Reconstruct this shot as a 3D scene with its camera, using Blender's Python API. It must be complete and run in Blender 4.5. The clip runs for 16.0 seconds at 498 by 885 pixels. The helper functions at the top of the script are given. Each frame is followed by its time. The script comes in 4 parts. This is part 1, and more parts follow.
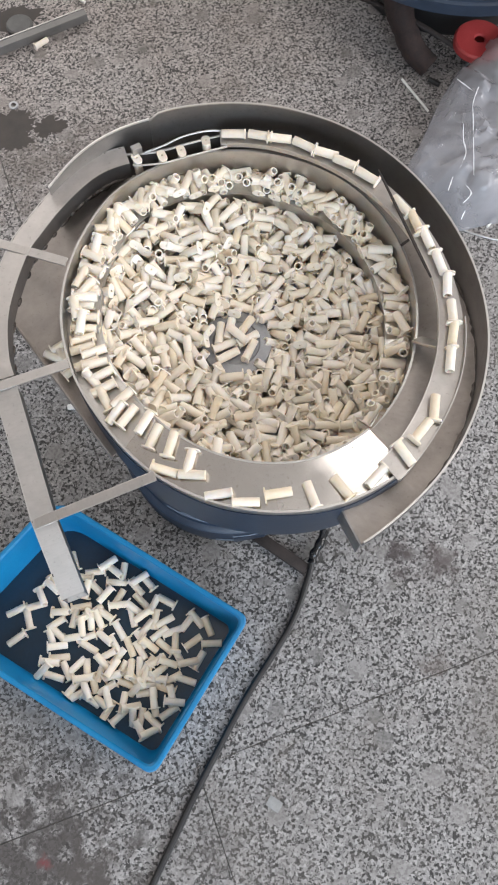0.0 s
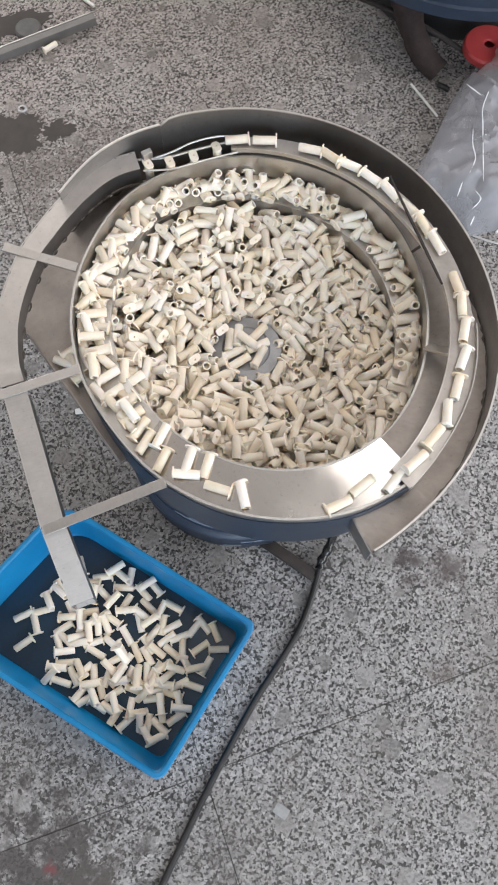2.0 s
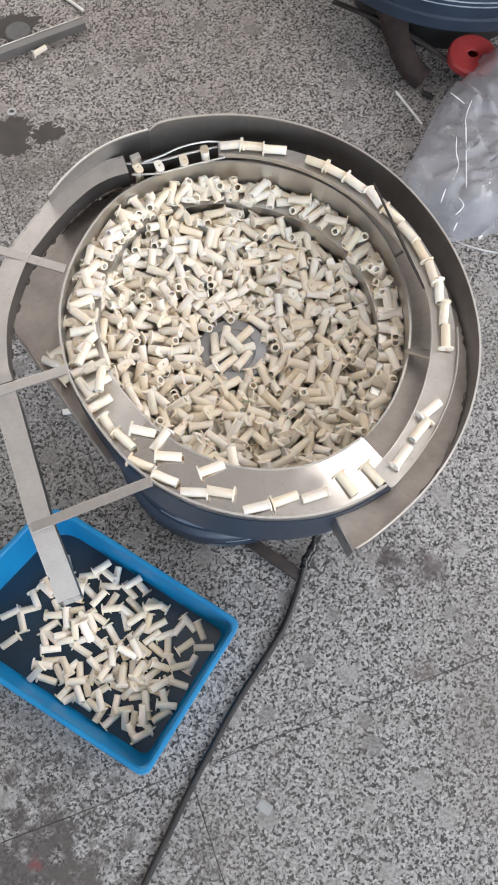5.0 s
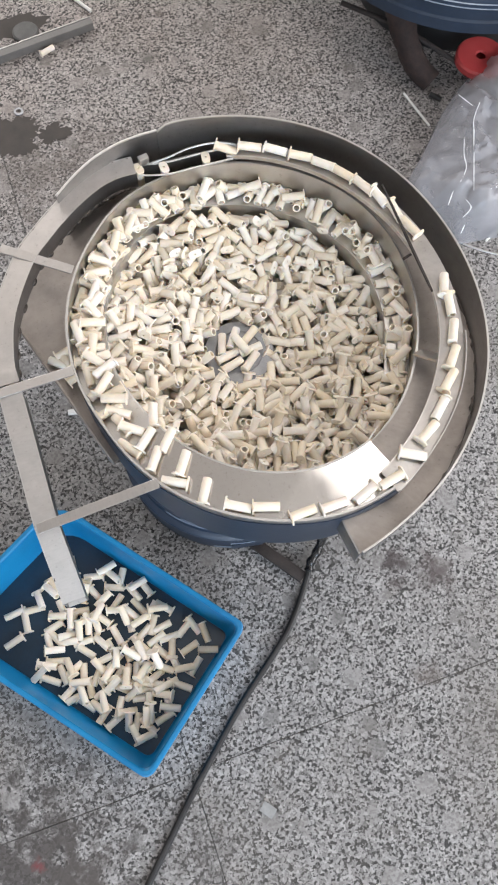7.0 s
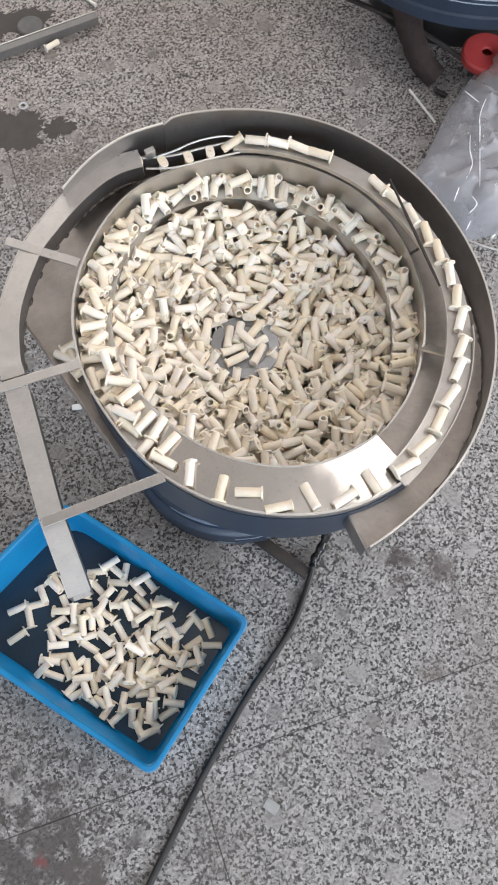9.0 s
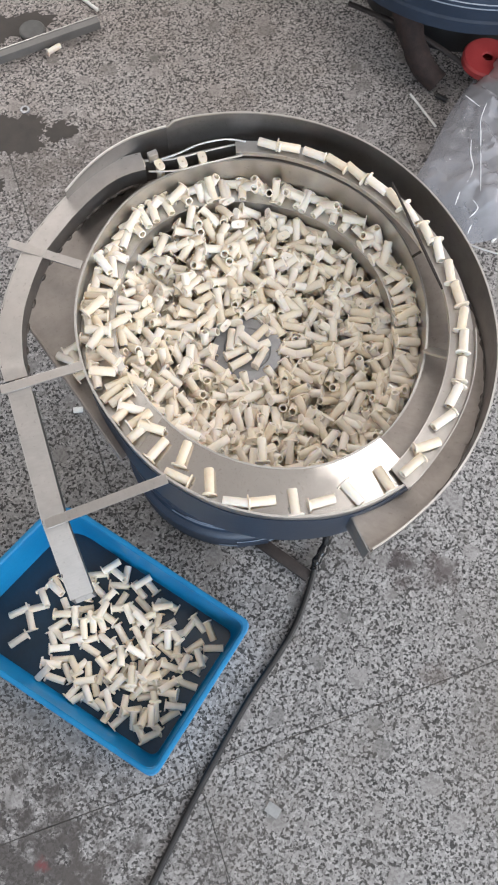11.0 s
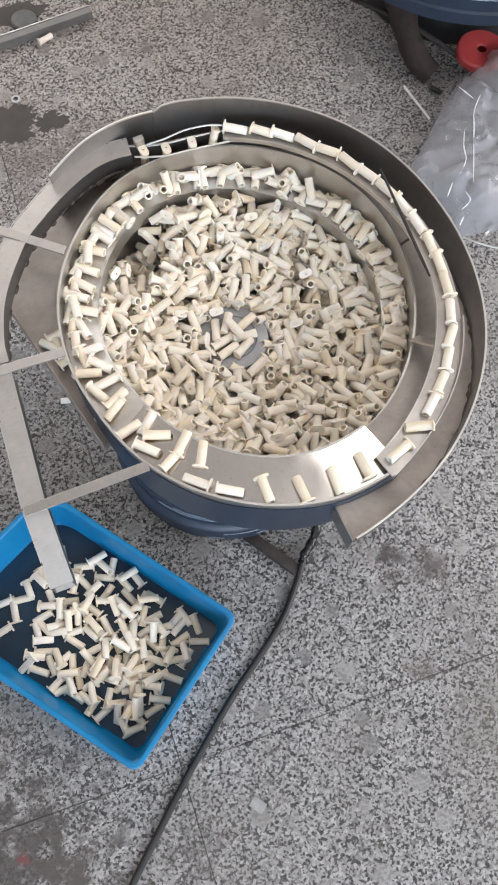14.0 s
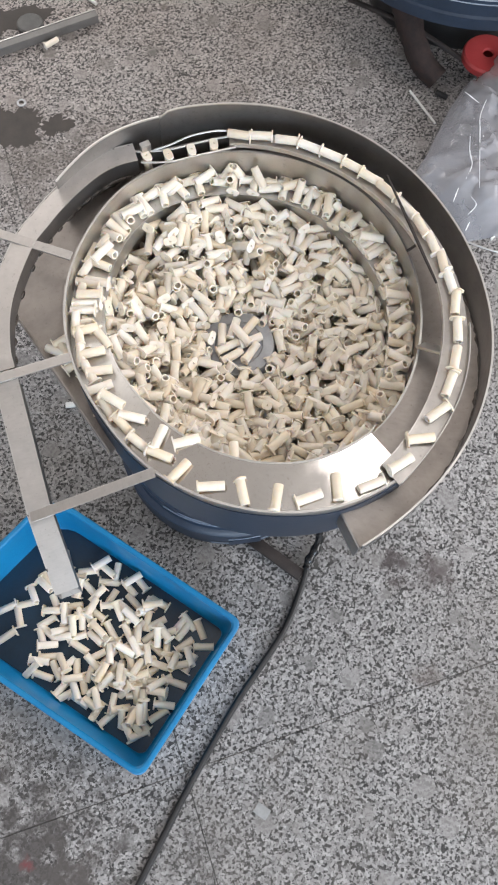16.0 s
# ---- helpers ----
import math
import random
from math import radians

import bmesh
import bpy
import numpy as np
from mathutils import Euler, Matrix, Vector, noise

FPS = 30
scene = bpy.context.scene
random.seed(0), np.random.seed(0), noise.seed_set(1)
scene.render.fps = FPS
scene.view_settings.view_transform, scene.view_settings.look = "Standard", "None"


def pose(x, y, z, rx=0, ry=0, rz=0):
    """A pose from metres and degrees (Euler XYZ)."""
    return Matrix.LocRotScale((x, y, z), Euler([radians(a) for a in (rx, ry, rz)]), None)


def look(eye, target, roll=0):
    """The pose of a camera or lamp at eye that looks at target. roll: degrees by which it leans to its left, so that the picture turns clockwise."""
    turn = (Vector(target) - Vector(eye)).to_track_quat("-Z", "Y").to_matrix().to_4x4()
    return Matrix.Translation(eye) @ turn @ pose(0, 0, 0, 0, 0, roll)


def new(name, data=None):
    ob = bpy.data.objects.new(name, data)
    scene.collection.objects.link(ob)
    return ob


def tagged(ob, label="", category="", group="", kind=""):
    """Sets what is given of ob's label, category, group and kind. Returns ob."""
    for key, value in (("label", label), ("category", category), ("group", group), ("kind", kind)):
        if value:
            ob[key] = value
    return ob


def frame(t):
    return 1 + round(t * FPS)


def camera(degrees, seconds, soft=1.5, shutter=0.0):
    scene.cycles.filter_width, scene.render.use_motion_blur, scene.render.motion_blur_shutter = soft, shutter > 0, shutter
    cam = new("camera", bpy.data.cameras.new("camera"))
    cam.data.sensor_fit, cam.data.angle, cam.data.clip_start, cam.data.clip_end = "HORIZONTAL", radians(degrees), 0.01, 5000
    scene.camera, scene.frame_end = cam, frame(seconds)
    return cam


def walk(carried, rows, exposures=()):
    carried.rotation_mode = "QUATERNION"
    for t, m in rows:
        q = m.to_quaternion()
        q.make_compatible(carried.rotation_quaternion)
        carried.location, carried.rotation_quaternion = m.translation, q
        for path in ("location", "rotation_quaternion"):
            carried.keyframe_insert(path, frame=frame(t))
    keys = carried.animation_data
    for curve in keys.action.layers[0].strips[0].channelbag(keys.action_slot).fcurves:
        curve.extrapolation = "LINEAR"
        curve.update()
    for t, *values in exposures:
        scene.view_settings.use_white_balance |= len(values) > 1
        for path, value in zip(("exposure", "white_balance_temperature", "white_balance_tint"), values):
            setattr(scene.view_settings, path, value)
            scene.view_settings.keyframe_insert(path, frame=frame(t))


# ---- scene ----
cam = camera(33.6, 16.0, soft=2.0)
PATH = [
    (0, (0.116, 0.043, 1.584), (0.334, 0.643, -0.312), -0.2),
    (0.5, (0.118, 0.045, 1.583), (0.336, 0.646, -0.312), -0.2),
    (1, (0.119, 0.044, 1.584), (0.337, 0.647, -0.311), -0.2),
    (1.5, (0.115, 0.047, 1.585), (0.33, 0.651, -0.31), -0.3),
    (2, (0.109, 0.054, 1.583), (0.322, 0.66, -0.312), -0.5),
    (2.5, (0.1, 0.056, 1.583), (0.311, 0.66, -0.312), -0.6),
    (3, (0.089, 0.062, 1.583), (0.3, 0.665, -0.312), -0.6),
    (3.5, (0.1, 0.046, 1.603), (0.334, 0.646, -0.29), 1.6),
    (4, (0.104, 0.039, 1.604), (0.352, 0.641, -0.287), 2.6),
    (6.5, (0.111, 0.048, 1.596), (0.352, 0.652, -0.295), 2.3),
    (7, (0.103, 0.048, 1.599), (0.343, 0.653, -0.292), 2.3),
    (7.5, (0.098, 0.052, 1.596), (0.335, 0.657, -0.296), 2.1),
    (8, (0.089, 0.053, 1.595), (0.325, 0.658, -0.296), 2.1),
    (8.5, (0.093, 0.047, 1.593), (0.331, 0.651, -0.299), 2.4),
    (11, (0.085, 0.044, 1.591), (0.333, 0.657, -0.296), 3.0),
    (11.5, (0.091, 0.043, 1.59), (0.341, 0.659, -0.296), 3.3),
    (12, (0.1, 0.035, 1.576), (0.351, 0.649, -0.311), 3.4),
    (12.5, (0.103, 0.028, 1.575), (0.353, 0.642, -0.312), 3.3),
    (13, (0.103, 0.025, 1.573), (0.352, 0.64, -0.314), 3.2),
    (13.5, (0.103, 0.022, 1.571), (0.352, 0.638, -0.315), 3.3),
    (14, (0.103, 0.024, 1.57), (0.352, 0.641, -0.316), 3.3),
    (14.5, (0.103, 0.027, 1.571), (0.349, 0.645, -0.315), 3.1),
    (15, (0.101, 0.03, 1.572), (0.347, 0.648, -0.314), 3.2),
    (15.5, (0.101, 0.033, 1.57), (0.348, 0.651, -0.316), 3.2),
    (16, (0.101, 0.033, 1.571), (0.345, 0.654, -0.314), 3.0),
]
walk(cam, [(t, look(eye, target, roll)) for t, eye, target, roll in PATH], exposures=[(0, 0.0), (3, -0.02), (4, 0.02), (6.5, 0.11), (7, 0.13), (8, 0.1), (11, 0.05), (13, 0.07), (16, 0.07)])


# ---- world and lights ----
def node_world():
    w = bpy.data.worlds.new("hall_daylight")
    w.use_nodes = True
    scene.world = w
    sky = w.node_tree.nodes.new("ShaderNodeTexSky")
    sky.sky_type, sky.sun_disc = "NISHITA", False
    sky.sun_elevation, sky.sun_rotation = radians(50), radians(140)
    bg = w.node_tree.nodes["Background"]
    bg.inputs["Strength"].default_value = 0.1
    w.node_tree.links.new(sky.outputs[0], bg.inputs[0])


node_world()


def area_lamp(name, place, target, sx, sy, watts, colour):
    d = bpy.data.lights.new(name, "AREA")
    d.shape, d.size, d.size_y, d.energy, d.color = "RECTANGLE", sx, sy, watts, colour
    ob = new(name, d)
    ob.matrix_world = look(place, target)
    return ob


area_lamp("skylight_lamp", (1.33, 0.56, 4.35), (1.33, 0.56, 0), 0.95, 0.40, 20, (1.0, 0.965, 0.94))
area_lamp("window_lamp", (4.6, -1.6, 2.5), (0.2, 0.4, 1.3), 4.4, 2.4, 262, (0.975, 0.965, 0.975))
area_lamp("back_window_lamp", (-0.6, -4.7, 2.6), (0.2, 0.4, 1.2), 4.4, 2.2, 292, (0.72, 0.85, 1.0))
# Fill lamp added to brighten the far side; no source is known there.
area_lamp("far_fill_lamp", (-0.2, 5.6, 3.0), (0.5, 0.8, 1.4), 3.6, 2.0, 135, (1.0, 0.965, 0.94))


# ---- materials ----
def material(name):
    m = bpy.data.materials.new(name)
    m.use_nodes = True
    nt = m.node_tree
    return m, nt, nt.nodes["Principled BSDF"]


def nd(nt, kind, **inputs):
    n = nt.nodes.new(kind)
    for key, value in inputs.items():
        n.inputs[key].default_value = value
    return n


def ramp(nt, source, stops):
    r = nt.nodes.new("ShaderNodeValToRGB")
    while len(r.color_ramp.elements) < len(stops):
        r.color_ramp.elements.new(0.5)
    for e, (p, c) in zip(r.color_ramp.elements, stops):
        e.position, e.color = p, (*c, 1)
    nt.links.new(source, r.inputs[0])
    return r.outputs[0]


def coords(nt):
    return nt.nodes.new("ShaderNodeTexCoord").outputs["Object"]


def tex_noise(nt, vec, scale, detail=4.0, rough=0.55):
    n = nd(nt, "ShaderNodeTexNoise", Scale=scale, Detail=detail, Roughness=rough)
    nt.links.new(vec, n.inputs["Vector"])
    return n.outputs["Fac"]


def blend(nt, fac, a, b, mode="MIX"):
    m = nt.nodes.new("ShaderNodeMix")
    m.data_type, m.blend_type = "RGBA", mode
    for sock, v in ((m.inputs[0], fac), (m.inputs[6], a), (m.inputs[7], b)):
        if isinstance(v, (int, float)):
            sock.default_value = v
        elif isinstance(v, tuple):
            sock.default_value = (*v, 1)
        else:
            nt.links.new(v, sock)
    return m.outputs[2]


def math_node(nt, op, a, b=0.0, c=0.0):
    m = nt.nodes.new("ShaderNodeMath")
    m.operation = op
    for i, v in enumerate((a, b, c)):
        if isinstance(v, (int, float)):
            m.inputs[i].default_value = v
        else:
            nt.links.new(v, m.inputs[i])
    return m.outputs[0]


def bumped(nt, bsdf, height, strength, distance):
    b = nd(nt, "ShaderNodeBump", Strength=strength, Distance=distance)
    nt.links.new(height, b.inputs["Height"])
    nt.links.new(b.outputs[0], bsdf.inputs["Normal"])


def worn(name, dark, light, scale, rough, metal=0.0, grain=400.0, bump=0.1, rough_spread=0.12):
    """Two scales of variation: blotches between two colours, fine grain in gloss and relief."""
    m, nt, b = material(name)
    v = coords(nt)
    big, fine = tex_noise(nt, v, scale), tex_noise(nt, v, grain, 3)
    nt.links.new(blend(nt, 0.18, ramp(nt, big, [(0.3, dark), (0.7, light)]), ramp(nt, fine, [(0.35, dark), (0.65, light)])), b.inputs["Base Color"])
    mr = nd(nt, "ShaderNodeMapRange")
    mr.inputs["To Min"].default_value, mr.inputs["To Max"].default_value = rough - rough_spread, rough + rough_spread
    nt.links.new(big, mr.inputs["Value"])
    nt.links.new(mr.outputs[0], b.inputs["Roughness"])
    b.inputs["Metallic"].default_value = metal
    bumped(nt, b, fine, bump, 0.001)
    return m


def terrazzo():
    m, nt, b = material("granite_terrazzo")
    v = coords(nt)
    warp = nd(nt, "ShaderNodeTexNoise", Scale=55.0, Detail=2.0)
    nt.links.new(v, warp.inputs["Vector"])
    vm = nt.nodes.new("ShaderNodeVectorMath")
    vm.operation = "MULTIPLY_ADD"
    nt.links.new(warp.outputs["Color"], vm.inputs[0])
    vm.inputs[1].default_value = (0.008, 0.008, 0.008)
    nt.links.new(v, vm.inputs[2])
    vec = vm.outputs[0]
    vor = nd(nt, "ShaderNodeTexVoronoi", Scale=230.0)
    nt.links.new(vec, vor.inputs["Vector"])
    sep = nt.nodes.new("ShaderNodeSeparateColor")
    nt.links.new(vor.outputs["Color"], sep.inputs[0])
    chips = ramp(nt, sep.outputs[0], [(0.0, (0.028, 0.026, 0.026)), (0.16, (0.06, 0.056, 0.054)), (0.24, (0.172, 0.165, 0.162)), (0.45, (0.250, 0.240, 0.235)), (0.8, (0.320, 0.307, 0.300)), (1.0, (0.41, 0.393, 0.383))])
    drift = math_node(nt, "MULTIPLY_ADD", tex_noise(nt, v, 11.0, 4.0, 0.6), 0.16, -0.08)
    flecks = ramp(nt, math_node(nt, "ADD", tex_noise(nt, v, 160.0, 3.0, 0.62), drift), [(0.40, (0.03, 0.03, 0.03)), (0.465, (1, 1, 1))])
    col = blend(nt, 0.84, chips, flecks, "MULTIPLY")
    pebble = nd(nt, "ShaderNodeTexVoronoi", Scale=17.0)
    nt.links.new(vec, pebble.inputs["Vector"])
    psep = nt.nodes.new("ShaderNodeSeparateColor")
    nt.links.new(pebble.outputs["Color"], psep.inputs[0])
    pmask = math_node(nt, "MULTIPLY", math_node(nt, "LESS_THAN", math_node(nt, "MULTIPLY_ADD", tex_noise(nt, v, 75.0, 3.0), 0.5, pebble.outputs["Distance"]), 0.56), math_node(nt, "GREATER_THAN", psep.outputs[0], 0.62))
    col = blend(nt, math_node(nt, "MULTIPLY", pmask, 0.68), col, blend(nt, math_node(nt, "GREATER_THAN", psep.outputs[1], 0.6), (0.255, 0.243, 0.236), (0.165, 0.157, 0.152)))
    dirt = tex_noise(nt, v, 2.6, 6.0, 0.62)
    col = blend(nt, ramp(nt, dirt, [(0.5, (0, 0, 0)), (0.72, (0.5, 0.5, 0.5))]), col, (0.13, 0.115, 0.10))
    smear = tex_noise(nt, v, 9.0, 5.0, 0.7)
    col = blend(nt, ramp(nt, smear, [(0.56, (0, 0, 0)), (0.75, (0.45, 0.45, 0.45))]), col, (0.12, 0.105, 0.09))
    # Far floor: brown tint, plus painted brightness where the light runs weak.
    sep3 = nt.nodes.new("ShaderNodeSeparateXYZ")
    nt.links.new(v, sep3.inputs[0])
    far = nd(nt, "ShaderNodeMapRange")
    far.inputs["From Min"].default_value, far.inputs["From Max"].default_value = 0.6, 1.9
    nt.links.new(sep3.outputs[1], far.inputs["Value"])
    far_lift = math_node(nt, "MULTIPLY", far.outputs[0], math_node(nt, "MULTIPLY_ADD", tex_noise(nt, v, 5.0, 6.0, 0.7), 1.3, 0.0))
    col = blend(nt, far_lift, col, (1.14, 1.01, 0.935), "MULTIPLY")
    rough_edge = tex_noise(nt, v, 22.0, 5.0, 0.7)
    for px, py, size, depth, tone in ((0.491, 0.227, .028, .9, (0.045, 0.034, 0.034)), (0.531, 0.192, .05, .72, (0.07, 0.055, 0.053)), (0.569, 0.184, .035, .6, (0.075, 0.06, 0.058)), (-.31, -.06, .20, .9, (0.05, 0.043, 0.04)), (-.22, -.10, .07, .7, (0.07, 0.06, 0.055)), (-.02, -.15, .05, .5, (0.08, 0.07, 0.065)), (.47, 1.70, .012, .8, (0.12, 0.10, 0.09)), (-.300, -.054, .013, .75, (0.16, 0.03, 0.035)), (.47, .015, .03, .6, (0.12, 0.10, 0.09)), (.401, 1.579, .020, .9, (0.12, 0.11, 0.10)), (.05, 1.10, .12, .35, (0.13, 0.11, 0.10)), (.06, 1.32, .13, .55, (0.10, 0.082, 0.07)), (.19, 1.36, .10, .4, (0.11, 0.09, 0.08))):
        far_off = nt.nodes.new("ShaderNodeVectorMath")
        far_off.operation = "DISTANCE"
        nt.links.new(v, far_off.inputs[0])
        far_off.inputs[1].default_value = (px, py, 0)
        q = math_node(nt, "MULTIPLY_ADD", far_off.outputs["Value"], 1 / size, math_node(nt, "MULTIPLY_ADD", rough_edge, 5.0, -2.5))
        col = blend(nt, ramp(nt, q, [(0.15, (depth,) * 3), (1.0, (0, 0, 0))]), col, tone)
    nt.links.new(col, b.inputs["Base Color"])
    nt.links.new(ramp(nt, dirt, [(0.3, (0.55, 0.55, 0.55)), (0.7, (0.72, 0.72, 0.72))]), b.inputs["Roughness"])
    bumped(nt, b, tex_noise(nt, v, 260.0, 3.0), 0.12, 0.001)
    return m


def ivory_plastic():
    m, nt, b = material("ivory_plastic")
    info = nt.nodes.new("ShaderNodeObjectInfo")
    isl = nt.nodes.new("ShaderNodeNewGeometry")
    pick = math_node(nt, "FRACT", math_node(nt, "ADD", info.outputs["Random"], isl.outputs["Random Per Island"]))
    col = ramp(nt, pick, [(0.0, (0.70, 0.59, 0.44)), (0.2, (0.735, 0.645, 0.52)), (0.6, (0.765, 0.69, 0.595)), (1.0, (0.79, 0.74, 0.675))])
    v = coords(nt)
    nt.links.new(blend(nt, 0.25, col, ramp(nt, tex_noise(nt, v, 90.0), [(0.35, (0.66, 0.54, 0.38)), (0.6, (0.77, 0.71, 0.62))])), b.inputs["Base Color"])
    b.inputs["Roughness"].default_value = 0.5
    b.inputs["Specular IOR Level"].default_value = 0.4
    b.inputs["Subsurface Weight"].default_value = 0.3
    b.inputs["Subsurface Radius"].default_value = (0.007, 0.005, 0.003)
    bumped(nt, b, tex_noise(nt, v, 700.0, 2.0), 0.06, 0.0005)
    return m


def steel(name, tone, rough, blotch):
    m, nt, b = material(name)
    v = coords(nt)
    map_ = nt.nodes.new("ShaderNodeMapping")
    map_.inputs["Scale"].default_value = (30, 30, 900)
    nt.links.new(v, map_.inputs["Vector"])
    brush = tex_noise(nt, map_.outputs[0], 2.0, 3.0)
    cloud = tex_noise(nt, v, 14.0, 5.0, 0.65)
    d = tuple(c * blotch for c in tone)
    nt.links.new(blend(nt, 0.25, ramp(nt, cloud, [(0.28, d), (0.6, tone)]), ramp(nt, brush, [(0.3, d), (0.7, tone)])), b.inputs["Base Color"])
    # fine dark specks and scuffs
    specks = ramp(nt, tex_noise(nt, v, 160.0, 4.0, 0.7), [(0.30, (0.45, 0.42, 0.40)), (0.40, (1, 1, 1))])
    base_in = b.inputs["Base Color"]
    nt.links.new(blend(nt, 0.35, base_in.links[0].from_socket, specks, "MULTIPLY"), base_in)
    b.inputs["Metallic"].default_value = 1.0
    nt.links.new(ramp(nt, cloud, [(0.3, (rough + 0.12,) * 3), (0.7, (rough - 0.06,) * 3)]), b.inputs["Roughness"])
    bumped(nt, b, brush, 0.05, 0.0006)
    return m


def clear_film():
    m, nt, b = material("clear_polythene")
    v = coords(nt)
    tr = nt.nodes.new("ShaderNodeBsdfTransparent")
    tr.inputs[0].default_value = (0.93, 0.94, 0.95, 1)
    b.inputs["Base Color"].default_value = (0.43, 0.425, 0.45, 1)
    b.inputs["Roughness"].default_value = 0.2
    b.inputs["Specular IOR Level"].default_value = 0.8
    mix = nt.nodes.new("ShaderNodeMixShader")
    nt.links.new(ramp(nt, tex_noise(nt, v, 7.0), [(0.3, (0.34,) * 3), (0.7, (0.66,) * 3)]), mix.inputs[0])
    nt.links.new(tr.outputs[0], mix.inputs[1])
    nt.links.new(b.outputs[0], mix.inputs[2])
    nt.links.new(mix.outputs[0], nt.nodes["Material Output"].inputs["Surface"])
    bumped(nt, b, tex_noise(nt, v, 13.0, 3.0, 0.5), 0.45, 0.015)
    return m


# Near-white colour for glints painted on the bag's folds.
M_GLINT = worn("painted_fold_glint", (0.70, 0.71, 0.73), (0.85, 0.86, 0.88), 80, 0.15)
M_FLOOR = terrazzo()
M_IVORY = ivory_plastic()
M_STEEL = steel("brushed_stainless", (0.64, 0.615, 0.585), 0.34, 0.82)
M_TRACK = steel("polished_track_steel", (0.60, 0.565, 0.53), 0.16, 0.88)
M_TRAY = steel("dull_tray_steel", (0.45, 0.405, 0.37), 0.54, 0.74)
# Dark tone of the shroud; on the chute's side plates it paints shade.
M_SHROUD = steel("shroud_and_shade_steel", (0.36, 0.345, 0.335), 0.40, 0.75)
M_EDGE = steel("polished_edge", (0.55, 0.53, 0.505), 0.42, 0.88)
# Paler copy of the edge steel, standing in for a window glint.
M_BRIGHT = steel("edge_glint_steel", (0.80, 0.785, 0.765), 0.36, 0.95)
M_CHUTE = steel("satin_chute_steel", (0.55, 0.52, 0.495), 0.42, 0.76)
M_DISC = worn("grey_clamp_plate", (0.30, 0.30, 0.31), (0.42, 0.42, 0.43), 40, 0.45, 0.3)
M_BLUE = worn("blue_bin_plastic", (0.002, 0.135, 0.31), (0.004, 0.205, 0.43), 9, 0.42, 0.0, 260, 0.15)
# The bin's own blue, darkened to paint in the shade at its bottom.
M_BINFLOOR = worn("shade_darkened_blue", (0.004, 0.014, 0.026), (0.006, 0.038, 0.080), 7, 0.4, 0.0, 200, 0.15)
M_NAVY = worn("dark_blue_paint", (0.010, 0.018, 0.034), (0.023, 0.038, 0.066), 6, 0.42, 0.0, 120, 0.15)
M_BLACK = worn("black_rubber", (0.009, 0.009, 0.010), (0.026, 0.025, 0.025), 30, 0.45)
M_TAPE = worn("glossy_black_tape", (0.008, 0.008, 0.009), (0.02, 0.02, 0.02), 60, 0.2)
M_IRON = worn("dark_rusty_iron", (0.022, 0.018, 0.017), (0.055, 0.043, 0.039), 25, 0.6, 0.3)
M_RIDGE = worn("scuffed_blue_paint", (0.16, 0.20, 0.26), (0.26, 0.30, 0.36), 20, 0.3)
M_SCRAP = worn("grey_scrap_steel", (0.13, 0.125, 0.12), (0.22, 0.21, 0.20), 14, 0.6, 0.4)
M_STONE = worn("dull_grey_stone", (0.085, 0.083, 0.08), (0.14, 0.136, 0.13), 30, 0.8)
M_BROWN = worn("brown_cast_iron", (0.010, 0.006, 0.0055), (0.042, 0.024, 0.020), 60, 0.85, 0.0, 300, 0.7)
M_RED = worn("red_painted_metal", (0.34, 0.035, 0.038), (0.45, 0.062, 0.06), 12, 0.4)
M_WHITE = worn("white_plastic", (0.66, 0.65, 0.62), (0.8, 0.79, 0.76), 40, 0.5)
M_PAPER = worn("grey_card", (0.26, 0.26, 0.255), (0.38, 0.38, 0.375), 60, 0.7)
M_STAIN = worn("oily_damp_stain", (0.040, 0.034, 0.030), (0.065, 0.055, 0.048), 30, 0.75)
# Wall and ceiling tones are pale and warm to tune the bounced light.
M_WALL = worn("warm_bounce_wall", (0.56, 0.525, 0.49), (0.67, 0.63, 0.59), 1.5, 0.8)
M_CEIL = worn("warm_bounce_ceiling", (0.68, 0.645, 0.61), (0.78, 0.74, 0.70), 1.2, 0.8)
M_GROUT = worn("dark_joint_filler", (0.09, 0.083, 0.077), (0.17, 0.155, 0.14), 30, 0.8)
M_WELD = worn("burnt_weld", (0.045, 0.036, 0.032), (0.13, 0.11, 0.095), 90, 0.5, 0.6)
M_FILM = clear_film()


# ---- mesh helpers ----
def mesh_of(name, bm, mat, smooth=35):
    bmesh.ops.recalc_face_normals(bm, faces=bm.faces)
    me = bpy.data.meshes.new(name)
    bm.to_mesh(me)
    bm.free()
    me.materials.append(mat)
    if smooth:
        me.shade_smooth()
        me.set_sharp_from_angle(angle=radians(smooth))
    return me


def part(name, bm, mat, parent=None, label="", smooth=35):
    ob = new(name, mesh_of(name, bm, mat, smooth))
    if parent:
        ob.parent = parent
    if label:
        ob["label"] = label
    return ob


def empty(name, place=(0, 0, 0)):
    ob = new(name)
    ob.empty_display_size = 0.05
    ob.location = place
    return ob


def loft(bm, rings, caps=True, closed=False):
    """Joins rings of points (each a closed loop) into a skin."""
    vs = [[bm.verts.new(p) for p in ring] for ring in rings]
    n = len(vs[0])
    pairs = list(zip(vs, vs[1:])) + ([(vs[-1], vs[0])] if closed else [])
    for a, b in pairs:
        for i in range(n):
            bm.faces.new((a[i], a[(i + 1) % n], b[(i + 1) % n], b[i]))
    if caps and not closed:
        bm.faces.new(vs[0])
        bm.faces.new(vs[-1])
    return bm


